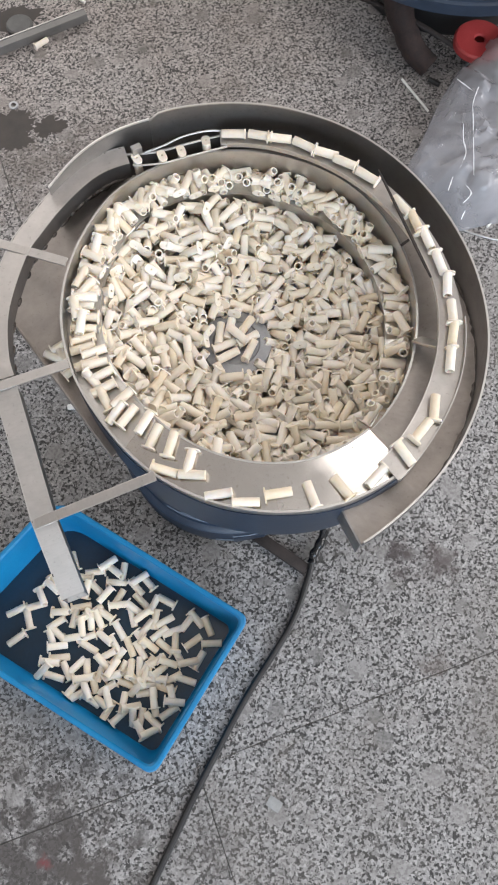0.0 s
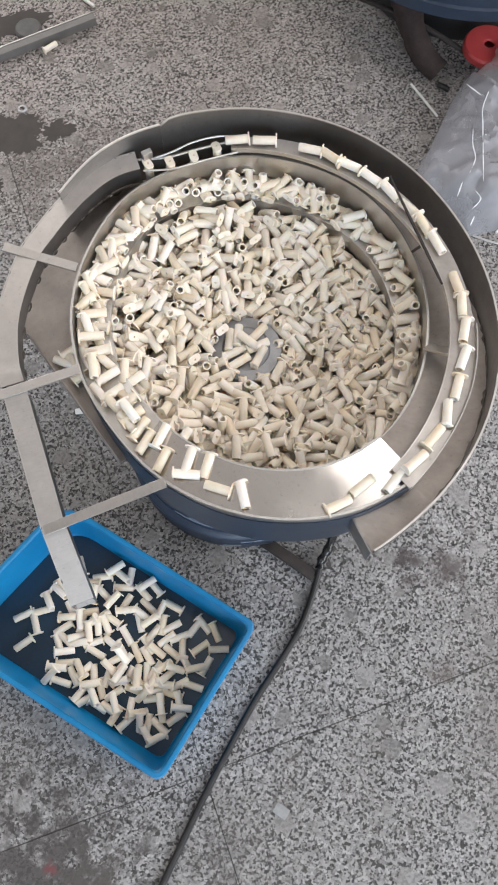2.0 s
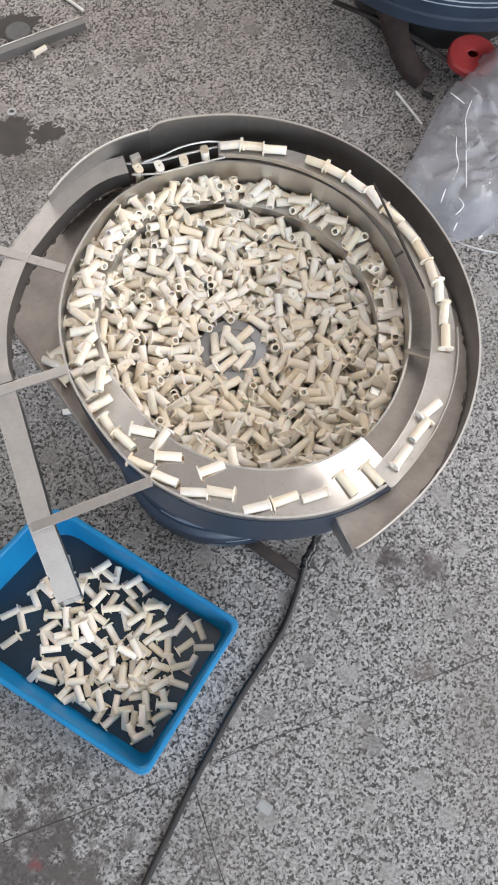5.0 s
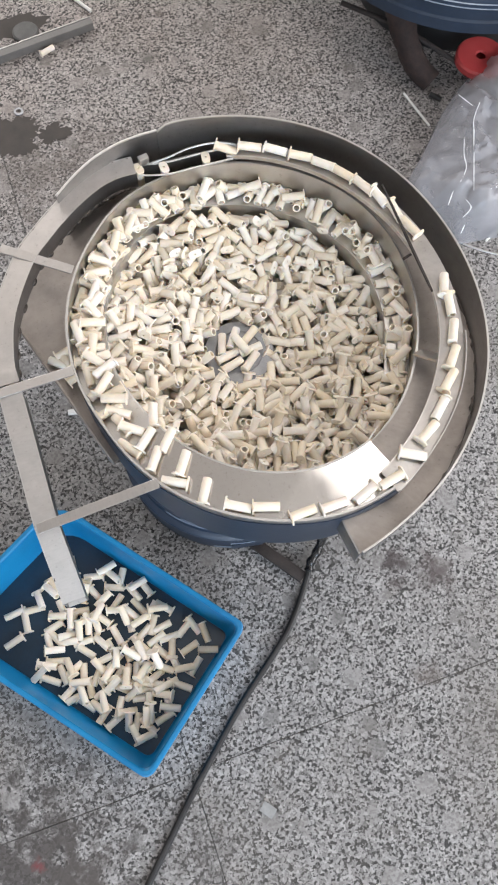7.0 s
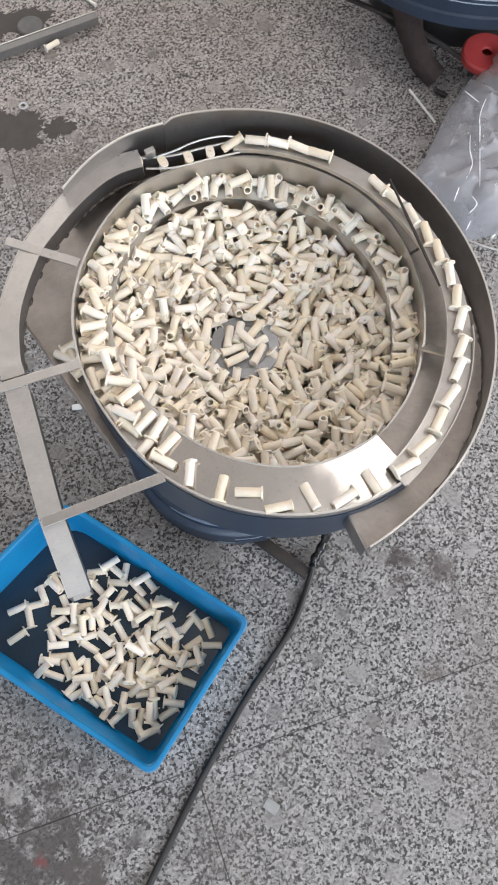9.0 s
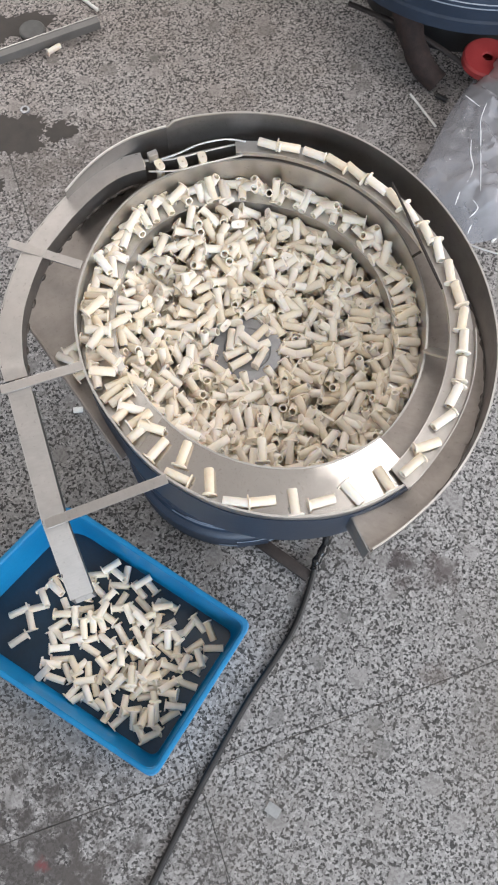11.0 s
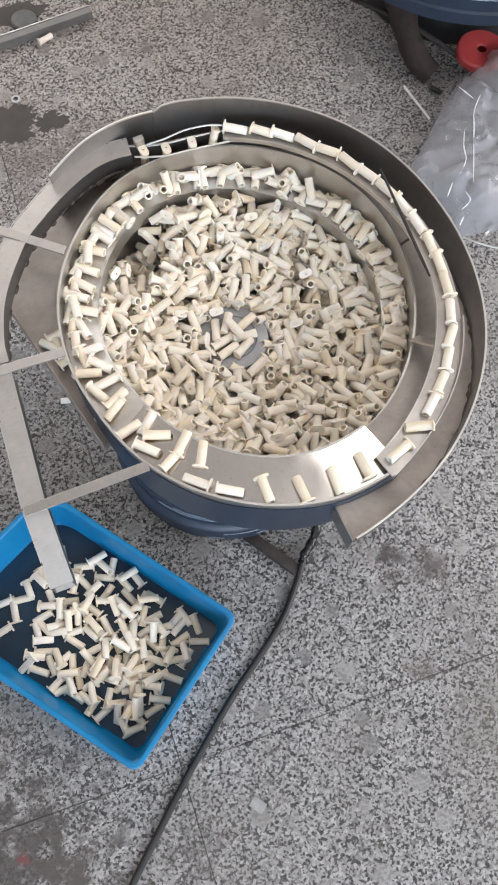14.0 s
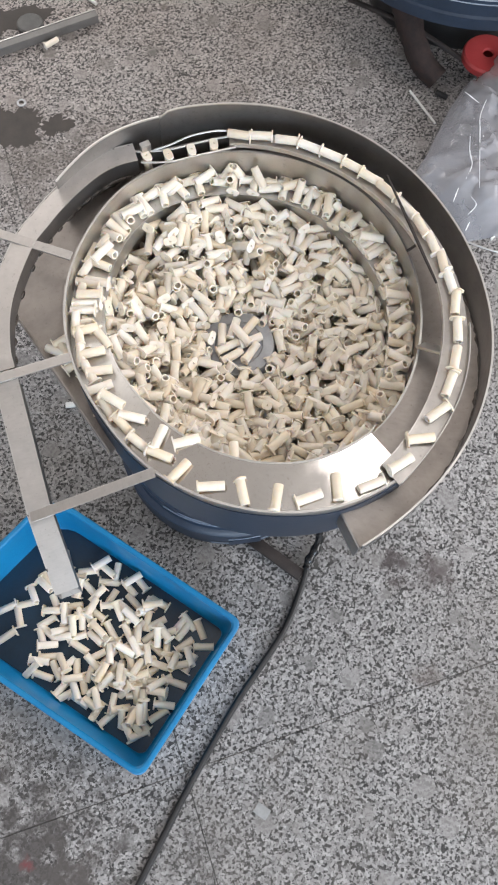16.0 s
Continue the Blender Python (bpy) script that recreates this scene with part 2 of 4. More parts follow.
def lathe(profile, centre, segs=64, caps=True):
    bm = bmesh.new()
    rings = [[(centre[0] + r * math.cos(a), centre[1] + r * math.sin(a), z) for a in [math.tau * i / segs for i in range(segs)]] for r, z in profile]
    return loft(bm, rings, caps)


def knots(points):
    """A smooth curve through a few (angle, value) knots."""
    xs, ys = np.array([p[0] for p in points], float), np.array([p[1] for p in points], float)
    slope = np.gradient(ys, xs)

    def at(x):
        x = min(max(x, xs[0]), xs[-1])
        i = min(max(int(np.searchsorted(xs, x)) - 1, 0), len(xs) - 2)
        h = xs[i + 1] - xs[i]
        u = (x - xs[i]) / h
        return float((2 * u**3 - 3 * u**2 + 1) * ys[i] + (u**3 - 2 * u**2 + u) * h * slope[i] + (3 * u**2 - 2 * u**3) * ys[i + 1] + (u**3 - u**2) * h * slope[i + 1])
    return at


CX, CY = 0.29, 0.59
PX, PY = 0.291, 0.581


def polar(th, r, z):
    return (CX + r * math.cos(radians(th)), CY + r * math.sin(radians(th)), z)


def sweep_polar(a0, a1, step, section):
    """A solid whose cross-section (a closed loop of radius and height) varies with the angle."""
    n = max(2, int(round((a1 - a0) / step)))
    return loft(bmesh.new(), [[polar(a0 + (a1 - a0) * i / n, r, z) for r, z in section(a0 + (a1 - a0) * i / n)] for i in range(n + 1)])


def box_bm(size, m=None, bevel=0.0):
    bm = bmesh.new()
    bmesh.ops.create_cube(bm, size=1, matrix=(m or Matrix()) @ Matrix.Diagonal((*size, 1)))
    if bevel:
        bmesh.ops.bevel(bm, geom=bm.edges[:], offset=bevel, segments=2, affect="EDGES", profile=0.5)
    return bm


def bar_between(a, b, width, thick, bevel=0.0006):
    a, b = Vector(a), Vector(b)
    x = (b - a).normalized()
    y = Vector((0, 0, 1)).cross(x).normalized()
    z = x.cross(y)
    m = Matrix.Translation((a + b) / 2) @ Matrix((x, y, z)).transposed().to_4x4()
    return box_bm(((b - a).length, width, thick), m, bevel)


def tube_along(points, radius, segs=8, smooth_steps=6):
    """A round rod along a smoothed line of points; radius is a number or a function of 0..1."""
    pts = [Vector(p) for p in points]
    dense = []
    for i in range(len(pts) - 1):
        p0, p1, p2, p3 = pts[max(i - 1, 0)], pts[i], pts[i + 1], pts[min(i + 2, len(pts) - 1)]
        for k in range(smooth_steps):
            u = k / smooth_steps
            dense.append(0.5 * (2 * p1 + (p2 - p0) * u + (2 * p0 - 5 * p1 + 4 * p2 - p3) * u * u + (3 * p1 - p0 - 3 * p2 + p3) * u**3))
    dense.append(pts[-1])
    rings = []
    for i, p in enumerate(dense):
        d = (dense[min(i + 1, len(dense) - 1)] - dense[max(i - 1, 0)]).normalized()
        s = d.cross(Vector((0, 0, 1)))
        s = s.normalized() if s.length > 1e-4 else Vector((1, 0, 0))
        u = s.cross(d)
        r = radius(i / (len(dense) - 1)) if callable(radius) else radius
        rings.append([p + r * (math.cos(a) * s + math.sin(a) * u) for a in [math.tau * k / segs for k in range(segs)]])
    return loft(bmesh.new(), rings)


# ---- the setting ----
# Unseen walls and ceiling, added to close the room and bounce light.
def build_hall():
    ground = tagged(part("floor", box_bm((11, 11, 0.1), pose(0.5, 0.5, -0.056)), M_GROUT), "grey granite terrazzo workshop floor with dark joints", "floor", kind="structure")
    g = 0.0007
    for x0, x1 in ((-5, -g), (g, 6)):
        for y0, y1 in ((-5, -g), (g, 6)):
            bm = box_bm((x1 - x0, y1 - y0, 0.008), pose((x0 + x1) / 2, (y0 + y1) / 2, -0.004))
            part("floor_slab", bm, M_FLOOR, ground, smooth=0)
    h = 4.5
    wall_t = 0.2
    tagged(part("ceiling", box_bm((11.4, 11.4, 0.2), pose(0.5, 0.5, h + 0.1)), M_CEIL, smooth=0), "unseen pale cream ceiling added to bounce light", "ceiling", kind="structure")
    tagged(part("wall_west", box_bm((wall_t, 11, h), pose(-5.1, 0.5, h / 2)), M_WALL, smooth=0), "unseen pale wall added to bounce light", "wall", kind="structure")

    def wall_with_hole(name, horizontal, at, lo, hi, a, b, z0, z1):
        bm = bmesh.new()
        for c0, c1, d0, d1 in ((lo, a, 0, h), (b, hi, 0, h), (a, b, 0, z0), (a, b, z1, h)):
            s = (c1 - c0, wall_t, d1 - d0) if horizontal else (wall_t, c1 - c0, d1 - d0)
            p = ((c0 + c1) / 2, at, (d0 + d1) / 2) if horizontal else (at, (c0 + c1) / 2, (d0 + d1) / 2)
            bmesh.ops.create_cube(bm, size=1, matrix=Matrix.Translation(p) @ Matrix.Diagonal((*s, 1)))
        tagged(part(name, bm, M_WALL, smooth=0), "unseen pale wall with a wide window opening, added to bounce light", "wall", kind="structure")
    wall_with_hole("wall_east", False, 6.1, -5, 6, -3.0, 0.8, 1.1, 3.5)
    # Opening made up to go with the added far lamp.
    wall_with_hole("wall_north", True, 6.1, -5.2, 6.2, -2.1, 1.7, 1.8, 4.1)
    wall_with_hole("wall_south", True, -5.1, -5.2, 6.2, -3.0, 1.8, 1.2, 3.6)


build_hall()


# ---- the vibrating bowl feeder ----
RIM_R = knots([(-64, .268), (-45, .273), (-25, .277), (-8, .281), (10, .284), (27, .284), (45, .282), (60, .281), (75, .281), (91, .280), (110, .277), (131, .263), (162, .253), (182, .251), (204, .256), (229, .281), (246, .301), (262, .321), (275, .336), (293, .348)])
RIM_Z = knots([(-64, .455), (-30, .464), (0, .480), (25, .494), (50, .497), (75, .495), (100, .493), (140, .496), (180, .502), (225, .515), (270, .524), (293, .530)])
WALL_H = knots([(-64, .072), (-20, .078), (30, .090), (180, .085), (215, .120), (293, .125)])
TRACK_W = knots([(-64, .034), (-20, .038), (20, .042), (100, .040), (150, .050), (200, .058), (227, .066), (260, .069), (293, .073)])
LEDGE_Z = knots([(-64, .380), (-42, .394), (-20, .411), (0, .424), (60, .435), (100, .443), (150, .461), (170, .467), (205, .488), (235, .503), (293, .520)])
OUT_IN = knots([(289, 0.318), (299, 0.3118), (308, 0.3067), (318, 0.302), (328, 0.298), (345, 0.2921), (363, 0.2828), (382, 0.2781), (404, 0.2793), (420, 0.2825), (434, 0.2853)])
OUT_OUT = knots([(289, 0.352), (299, 0.346), (308, 0.3426), (318, 0.339), (328, 0.3331), (345, 0.3229), (363, 0.3143), (382, 0.3087), (404, 0.3076), (420, 0.3085), (434, 0.3089)])
OUT_Z = knots([(289, .532), (330, .530), (363, .522), (404, .510), (434, .504)])
TRAY_Z = knots([(-84, .492), (-73, .485), (-25, .457), (60, .440), (165, .420)])
SHROUD_R = knots([(-83.5, .391), (-73, .385), (-57, .380), (-42, .374), (-28, .367), (-15, .358), (-3, .350), (8, .344), (20, .340), (37, .336), (50, .332), (65, .329), (80, .328), (94, .329), (125, .338)])
SHROUD_Z = knots([(-83.5, .506), (-73, .510), (-28, .522), (29, .536), (80, .546), (89, .547), (90.5, .546), (93, .536)])
RAIL_R = knots([(68, 0.2971), (83.4, 0.2867), (90.6, 0.286), (95.1, 0.2895), (103.2, 0.3087)])
RAIL_Z = knots([(66, .504), (76, .501), (85, .500), (106, .500)])
CHUTE = [(0.2241, 0.8957, 0.505), (0.1946, 0.896, 0.505), (0.163, 0.8894, 0.505), (0.1293, 0.874, 0.505), (0.0942, 0.8524, 0.505), (0.0541, 0.8213, 0.505), (0.0158, 0.7846, 0.505), (-0.0326, 0.7052, 0.505), (-0.0532, 0.6331, 0.504), (-0.0555, 0.5783, 0.502), (-0.0617, 0.3905, 0.47), (-0.058, 0.2815, 0.43)]


def build_feeder():
    f = tagged(empty("bowl_feeder", (CX, CY, 0)), "stainless vibratory bowl feeder with spiral track on a blue drive base", "bowl feeder")
    inv = Matrix.Translation((-CX, -CY, 0))

    def add(name, bm, mat, label="", parent=None, smooth=35):
        ob = part(name, bm, mat, parent or f, label, smooth)
        if parent is None:
            ob.matrix_parent_inverse = inv
        return ob

    t = .0026
    wall = add("bowl_wall", sweep_polar(-64, 293, 2.5, lambda a: [(RIM_R(a), RIM_Z(a)), (RIM_R(a) - t, RIM_Z(a)), (RIM_R(a) - t, RIM_Z(a) - WALL_H(a)), (RIM_R(a), RIM_Z(a) - WALL_H(a))]), M_STEEL, "brushed stainless spiral wall")
    add("rim_edge", sweep_polar(-64, 293, 2.5, lambda a: [(RIM_R(a) + .0004, RIM_Z(a) + .0012), (RIM_R(a) - t - .0004, RIM_Z(a) + .0012), (RIM_R(a) - t - .0004, RIM_Z(a) - .001), (RIM_R(a) + .0004, RIM_Z(a) - .001)]), M_EDGE, "bright ground rim edge", wall)

    add("protective_film", sweep_polar(190, 292.5, 2.5, lambda a: [(RIM_R(a) + .0016, RIM_Z(a) - .016 - .003 * math.sin(a * .21)), (RIM_R(a) + .0003, RIM_Z(a) - .016 - .003 * math.sin(a * .21)), (RIM_R(a) + .0003, RIM_Z(a) - WALL_H(a) - .001), (RIM_R(a) + .0016, RIM_Z(a) - WALL_H(a) - .001)]), M_NAVY, "dark blue film stuck on the outer wall", wall)

    def ledge(a):
        r, z, w = RIM_R(a) - t - .0003, LEDGE_Z(a), TRACK_W(a)
        rise = .004 + .004 * max(0, (a - 200) / 90)
        return [(r, z), (r - w, z + rise), (r - w, z + rise - .003), (r, z - .003)]
    track = add("spiral_track", sweep_polar(-64, 215, 2.5, ledge), M_STEEL, "brushed stainless spiral ledge")
    add("upper_track", sweep_polar(215.05, 293, 2.5, ledge), M_TRACK, "sleeve-polished end of the spiral ledge", track)
    add("track_skirt", sweep_polar(-64, 293, 2.5, lambda a: [(ledge(a)[1][0] + .0025, ledge(a)[1][1] + .0012), (ledge(a)[1][0] - .0004, ledge(a)[1][1] + .0012), (ledge(a)[1][0] - .0004, ledge(a)[1][1] - .03), (ledge(a)[1][0] + .0025, ledge(a)[1][1] - .03)]), M_EDGE, "rounded bright inner edge", track)
    add("bowl_body", lathe([(.05, .325), (.243, .335), (.2485, .345), (.2485, .408), (.2505, .408), (.2505, .338), (.244, .328), (.05, .318)], (PX, PY), 72), M_STEEL)
    disc = add("clamp_disc", lathe([(.012, .335), (.054, .335), (.0565, .338), (.0565, .396), (.0545, .399), (.038, .400), (.036, .398), (.014, .398), (.012, .398)], (PX, PY), 48), M_DISC, "round grey clamp disc")
    add("bolt", lathe([(.002, .398), (.011, .398), (.012, .400), (.012, .407), (.010, .409), (.002, .409)], (PX, PY), 6), M_STEEL, parent=disc)

    def out_sec(a):
        i, o, z = OUT_IN(a), OUT_OUT(a), OUT_Z(a)
        return [(o, z), (i, z + .001), (i, z - .002), (o, z - .003)]
    ot = add("outer_track", sweep_polar(289, 434, 2.5, out_sec), M_CHUTE, "narrow stainless outer track")
    add("inner_lip", sweep_polar(289, 434, 2.5, lambda a: [(OUT_IN(a), OUT_Z(a) + .004), (OUT_IN(a) - .0015, OUT_Z(a) + .004), (OUT_IN(a) - .0015, OUT_Z(a) - .004), (OUT_IN(a), OUT_Z(a) - .004)]), M_STEEL, parent=ot)
    add("outer_lip", sweep_polar(289, 334, 2.5, lambda a: [(OUT_OUT(a) + .0015, OUT_Z(a) + .011), (OUT_OUT(a), OUT_Z(a) + .011), (OUT_OUT(a), OUT_Z(a) - .006), (OUT_OUT(a) + .0015, OUT_Z(a) - .006)]), M_EDGE, parent=ot)
    # struts that carry the outer track from the bowl wall
    for a, b, w, m in ((-27.5, 325.8, .017, M_STEEL), (4.1, 361.7, .007, M_IRON)):
        add("strut", bar_between(polar(a, RIM_R(a), RIM_Z(a) + .002), polar(b, OUT_IN(b) + .004, OUT_Z(b) - .004), w, .004), m, smooth=0)

    # the catch tray and its curved shroud
    def tray_out(a):
        return SHROUD_R(a) - .0005 if a < 125 else knots([(125, .338), (140, .341), (157, .345)])(a)

    def tray_in(a):
        return RIM_R(a + 360) + .001 if a < -67 else RIM_R(a) + .0006

    def tray(a):
        z = TRAY_Z(a)
        return [(tray_out(a), z), (tray_in(a), z - .003), (tray_in(a), z - .006), (tray_out(a), z - .003)]
    tr = add("catch_tray", sweep_polar(-83.5, -67, 2, tray), M_TRAY, "dull steel catch tray under the outer track")
    add("tray_floor", sweep_polar(-67, 157, 3, tray), M_TRAY, parent=tr)
    # straight-cut return corner of the tray
    p0, p1 = Vector(polar(157, .345, TRAY_Z(157))), Vector(polar(208, .272, .414))
    i0, i1 = Vector(polar(157, .253, TRAY_Z(157) - .003)), Vector(polar(208, .250, .411))
    mid = Vector(polar(182, .249, .413))
    bm = bmesh.new()
    top = [bm.verts.new(p) for p in (p0, p1, i1, mid, i0)]
    low = [bm.verts.new(v.co - Vector((0, 0, .003))) for v in top]
    bm.faces.new(top)
    bm.faces.new(low[::-1])
    for k in range(5):
        bm.faces.new((top[k], top[(k + 1) % 5], low[(k + 1) % 5], low[k]))
    add("return_corner", bm, M_TRAY, parent=tr, smooth=0)
    add("folded_lip", bar_between(p0 + Vector((0, 0, .004)), p1 + Vector((0, 0, .004)), .003, .034), M_TRAY, parent=tr)
    e0, e1 = Vector(polar(-83.7, .338, TRAY_Z(-84) - .028)), Vector(polar(-83.7, .391, TRAY_Z(-84) - .028))
    add("end_flange", bar_between(e0, e1, .003, .052), M_SHROUD, parent=tr)

    def shroud(a):
        r, z = SHROUD_R(a), SHROUD_Z(a)
        b = min(TRAY_Z(a), z - .008) - .004
        return [(r + .0025, z), (r, z), (r, b), (r + .0025, b)]
    sh = add("shroud", sweep_polar(-83.5, 93, 2.5, shroud), M_SHROUD, "tall curved steel shroud")
    add("shroud_edge", sweep_polar(-83.5, 93, 2.5, lambda a: [(SHROUD_R(a) + .0026, SHROUD_Z(a) + .0012), (SHROUD_R(a) - .0002, SHROUD_Z(a) + .0012), (SHROUD_R(a) - .0002, SHROUD_Z(a) - .001), (SHROUD_R(a) + .0026, SHROUD_Z(a) - .001)]), M_EDGE, parent=sh)
    low = knots([(93.03, .538), (112, .536), (125, .524)])
    bow = knots([(93.03, .331), (101, .335), (110, .337), (125.5, .338)])
    sh2 = add("shroud_extension", sweep_polar(93.03, 125.5, 2.5, lambda a: [(bow(a) + .0014, low(a)), (bow(a), low(a)), (bow(a), TRAY_Z(a) - .004), (bow(a) + .0014, TRAY_Z(a) - .004)]), M_SHROUD, "lower shroud sheet butt-welded at a notch")
    add("shroud_edge", sweep_polar(93.03, 125.5, 2.5, lambda a: [(bow(a) + .0018, low(a) + .0014), (bow(a) - .0004, low(a) + .0014), (bow(a) - .0006, low(a) - .0015), (bow(a) + .0020, low(a) - .0015)]), M_BRIGHT, "rounded edge in paler steel, painting its glint", sh2)
    rnd = random.Random(4)
    for a0, a1, seed in ((-66, 6, 1.0), (96, 124, 5.0)):
        ragged = lambda a: max(.0005, .0014 + .0055 * noise.noise((a * .22, seed, 0)) + .003 * noise.noise((a * .9, seed, 2)))
        add("weld_seam", sweep_polar(a0, a1, 1.2, lambda a: [(tray_out(a) - .0002, TRAY_Z(a) + ragged(a)), (tray_out(a) - ragged(a) * 1.4, TRAY_Z(a) + .0006), (tray_out(a) - ragged(a) * 1.4, TRAY_Z(a) - .001), (tray_out(a) - .0002, TRAY_Z(a) - .001)]), M_WELD, "ragged burnt weld seam", tr)

    # two guide rails between the outer track and the covered chute
    for dr in (-.0115, .0115):
        add("guide_rail", tube_along([polar(72 + 30.2 * k / 7, RAIL_R(72 + 30.2 * k / 7) + dr, RAIL_Z(72 + 30.2 * k / 7)) for k in range(8)], .0016, 8, 3), M_STEEL)
    add("guard_plate", sweep_polar(74, 102.2, 3, lambda a: [(RAIL_R(a) + .0150, .500), (RAIL_R(a) + .0135, .500), (RAIL_R(a) + .0135, .450), (RAIL_R(a) + .0150, .450)]), M_SHROUD, "grey guard plate behind the rails")
    add("hold_down_wire", tube_along([polar(71, RAIL_R(71) + .009, .509), polar(77, RAIL_R(77) + .012, .518), polar(85, RAIL_R(85) + .014, .517), polar(92, RAIL_R(92) + .012, .510), polar(97, RAIL_R(97) + .0115, .503)], .0016, 6), M_EDGE)
    add("guide_finger", tube_along([(0.5655, 0.708, 0.545), (0.5669, 0.5912, 0.54), (0.57, 0.5213, 0.532)], lambda u: .0016 + .0010 * math.sin(u * 3), 6), M_IRON)
    add("rail_bracket", box_bm((.010, .016, .016), Matrix.Translation((0.2411, 0.8976, .508)) @ Matrix.Rotation(radians(98), 4, "Z"), .001), M_EDGE)

    # covered chute, curved and then straight down to the bin
    pts = [Vector(p) for p in CHUTE]
    dense = []
    for i in range(len(pts) - 1):
        a, b, c, d = pts[max(i - 1, 0)], pts[i], pts[i + 1], pts[min(i + 2, len(pts) - 1)]
        straight = i >= 9
        for k in range(6):
            u = k / 6
            dense.append(b.lerp(c, u) if straight else 0.5 * (2 * b + (c - a) * u + (2 * a - 5 * b + 4 * c - d) * u * u + (3 * b - a - 3 * c + d) * u**3))
    dense.append(pts[-1])

    def channel(w, z0, z1, rows, shift=0.0):
        rings = []
        for i, p in rows:
            d = dense[min(i + 1, len(dense) - 1)] - dense[max(i - 1, 0)]
            s = Vector((-d.y, d.x, 0)).normalized()
            rings.append([p + s * (w + shift) + Vector((0, 0, z1)), p + s * (-w + shift) + Vector((0, 0, z1)), p + s * (-w + shift) + Vector((0, 0, z0)), p + s * (w + shift) + Vector((0, 0, z0))])
        return loft(bmesh.new(), rings)
    rows = list(enumerate(dense))
    for nm, sel in (("curved_chute", rows[:54]), ("straight_chute", rows[54:])):
        c = add(nm, channel(.0165, -.0015, .0, sel), M_CHUTE, "flat satin steel cover strip")
        # Side plates take the darker steel to paint the shadow beneath the cover.
        add("side_plate", channel(.0009, -.034, -.0016, sel, .0150), M_SHROUD, parent=c)
        add("side_plate", channel(.0009, -.034, -.0016, sel, -.0150), M_SHROUD, parent=c)
        add("slide_bed", channel(.0138, -.034, -.032, sel), M_CHUTE, parent=c)
        for side in (.0161, -.0161):
            add("folded_edge", channel(.0007, -.0006, .0009, sel, side), M_EDGE, "bright scuffed edge", c)
        for i, p in sel[2::4]:
            d = dense[min(i + 1, len(dense) - 1)] - dense[max(i - 1, 0)]
            side = Vector((-d.y, d.x, 0)).normalized() * (.0158 if i % 2 else -.0158)
            b = bmesh.new()
            bmesh.ops.create_icosphere(b, subdivisions=1, radius=1, matrix=Matrix.Translation(p + side + Vector((0, 0, -.0006))) @ Matrix.Rotation(math.atan2(d.y, d.x), 4, "Z") @ Matrix.Diagonal((rnd.uniform(.003, .007), .0013, .0016, 1)))
            add("weld_bead", b, M_WELD, parent=c)
        if nm == "curved_chute":
            for i, p in sel[4::3]:
                d = dense[i + 1] - dense[i - 1]
                b = bmesh.new()
                bmesh.ops.create_icosphere(b, subdivisions=2, radius=1, matrix=Matrix.Translation(p + Vector((-d.y, d.x, 0)).normalized() * .0158 + Vector((0, 0, -.034))) @ Matrix.Rotation(math.atan2(d.y, d.x), 4, "Z") @ Matrix.Diagonal((rnd.uniform(.005, .011), .0032, rnd.uniform(.002, .004), 1)))
                add("burnt_weld", b, M_WELD, "dark burnt tack weld", c)
    # flat bars that carry the chute
    for a, b in (((-0.0111, 0.8144, 0.5080), (0.0824, 0.7483, 0.4990)), ((-0.0800, 0.5840, 0.5060), (0.0394, 0.5855, 0.5040)), ((-.072, .382, .4825), (.104, .379, .5200))):
        add("support_arm", bar_between(a, b, .0145, .003), M_CHUTE, "flat steel support arm welded to the rim", smooth=0)

    # drive unit below the bowl
    base = add("drive_base", lathe([(.05, .012), (.208, .012), (.212, .016), (.214, .085), (.210, .090), (.203, .093), (.201, .100), (.201, .150), (.207, .156), (.208, .175), (.203, .182), (.17, .186), (.05, .186)], (.268, .562), 80), M_NAVY, "dark blue painted round drive base")
    for k in range(3):
        a = math.tau * (k + .3) / 3
        add("rubber_foot", lathe([(.005, 0), (.024, 0), (.026, .003), (.022, .012), (.005, .012)], (.268 + .17 * math.cos(a), .562 + .17 * math.sin(a)), 20), M_BLACK, parent=base)
    for k in range(4):
        a = math.tau * (k + .15) / 4
        p = Vector((.275 + .16 * math.cos(a), .57 + .16 * math.sin(a), .25))
        add("spring_pack", box_bm((.012, .06, .15), Matrix.Translation(p) @ Matrix.Rotation(a, 4, "Z") @ Matrix.Rotation(.3, 4, "X"), .002), M_IRON, parent=base)
    for k, (r, z) in enumerate(((.2025, .112), (.2022, .124), (.2026, .138), (.2145, .040), (.2150, .066))):
        add("film_wrinkle", tube_along([(.268 + r * math.cos(radians(b0)), .562 + r * math.sin(radians(b0)), z + .004 * math.sin(b0 * .06 + k)) for b0 in range(215 + 9 * k, 300 - 5 * k, 9)], .0011, 6, 3), M_RIDGE, "wrinkle in the blue wrapping film", base)
    add("top_frame", lathe([(.05, .295), (.20, .295), (.205, .299), (.205, .314), (.05, .317)], (CX - .008, CY - .01), 64), M_NAVY, parent=base)
    add("name_plate", box_bm((.060, .0016, .030), Matrix.Translation((.268 - .04, .562 - .2115, .05)) @ Matrix.Rotation(radians(-10), 4, "Z")), M_NAVY, parent=base)
    return f


build_feeder()


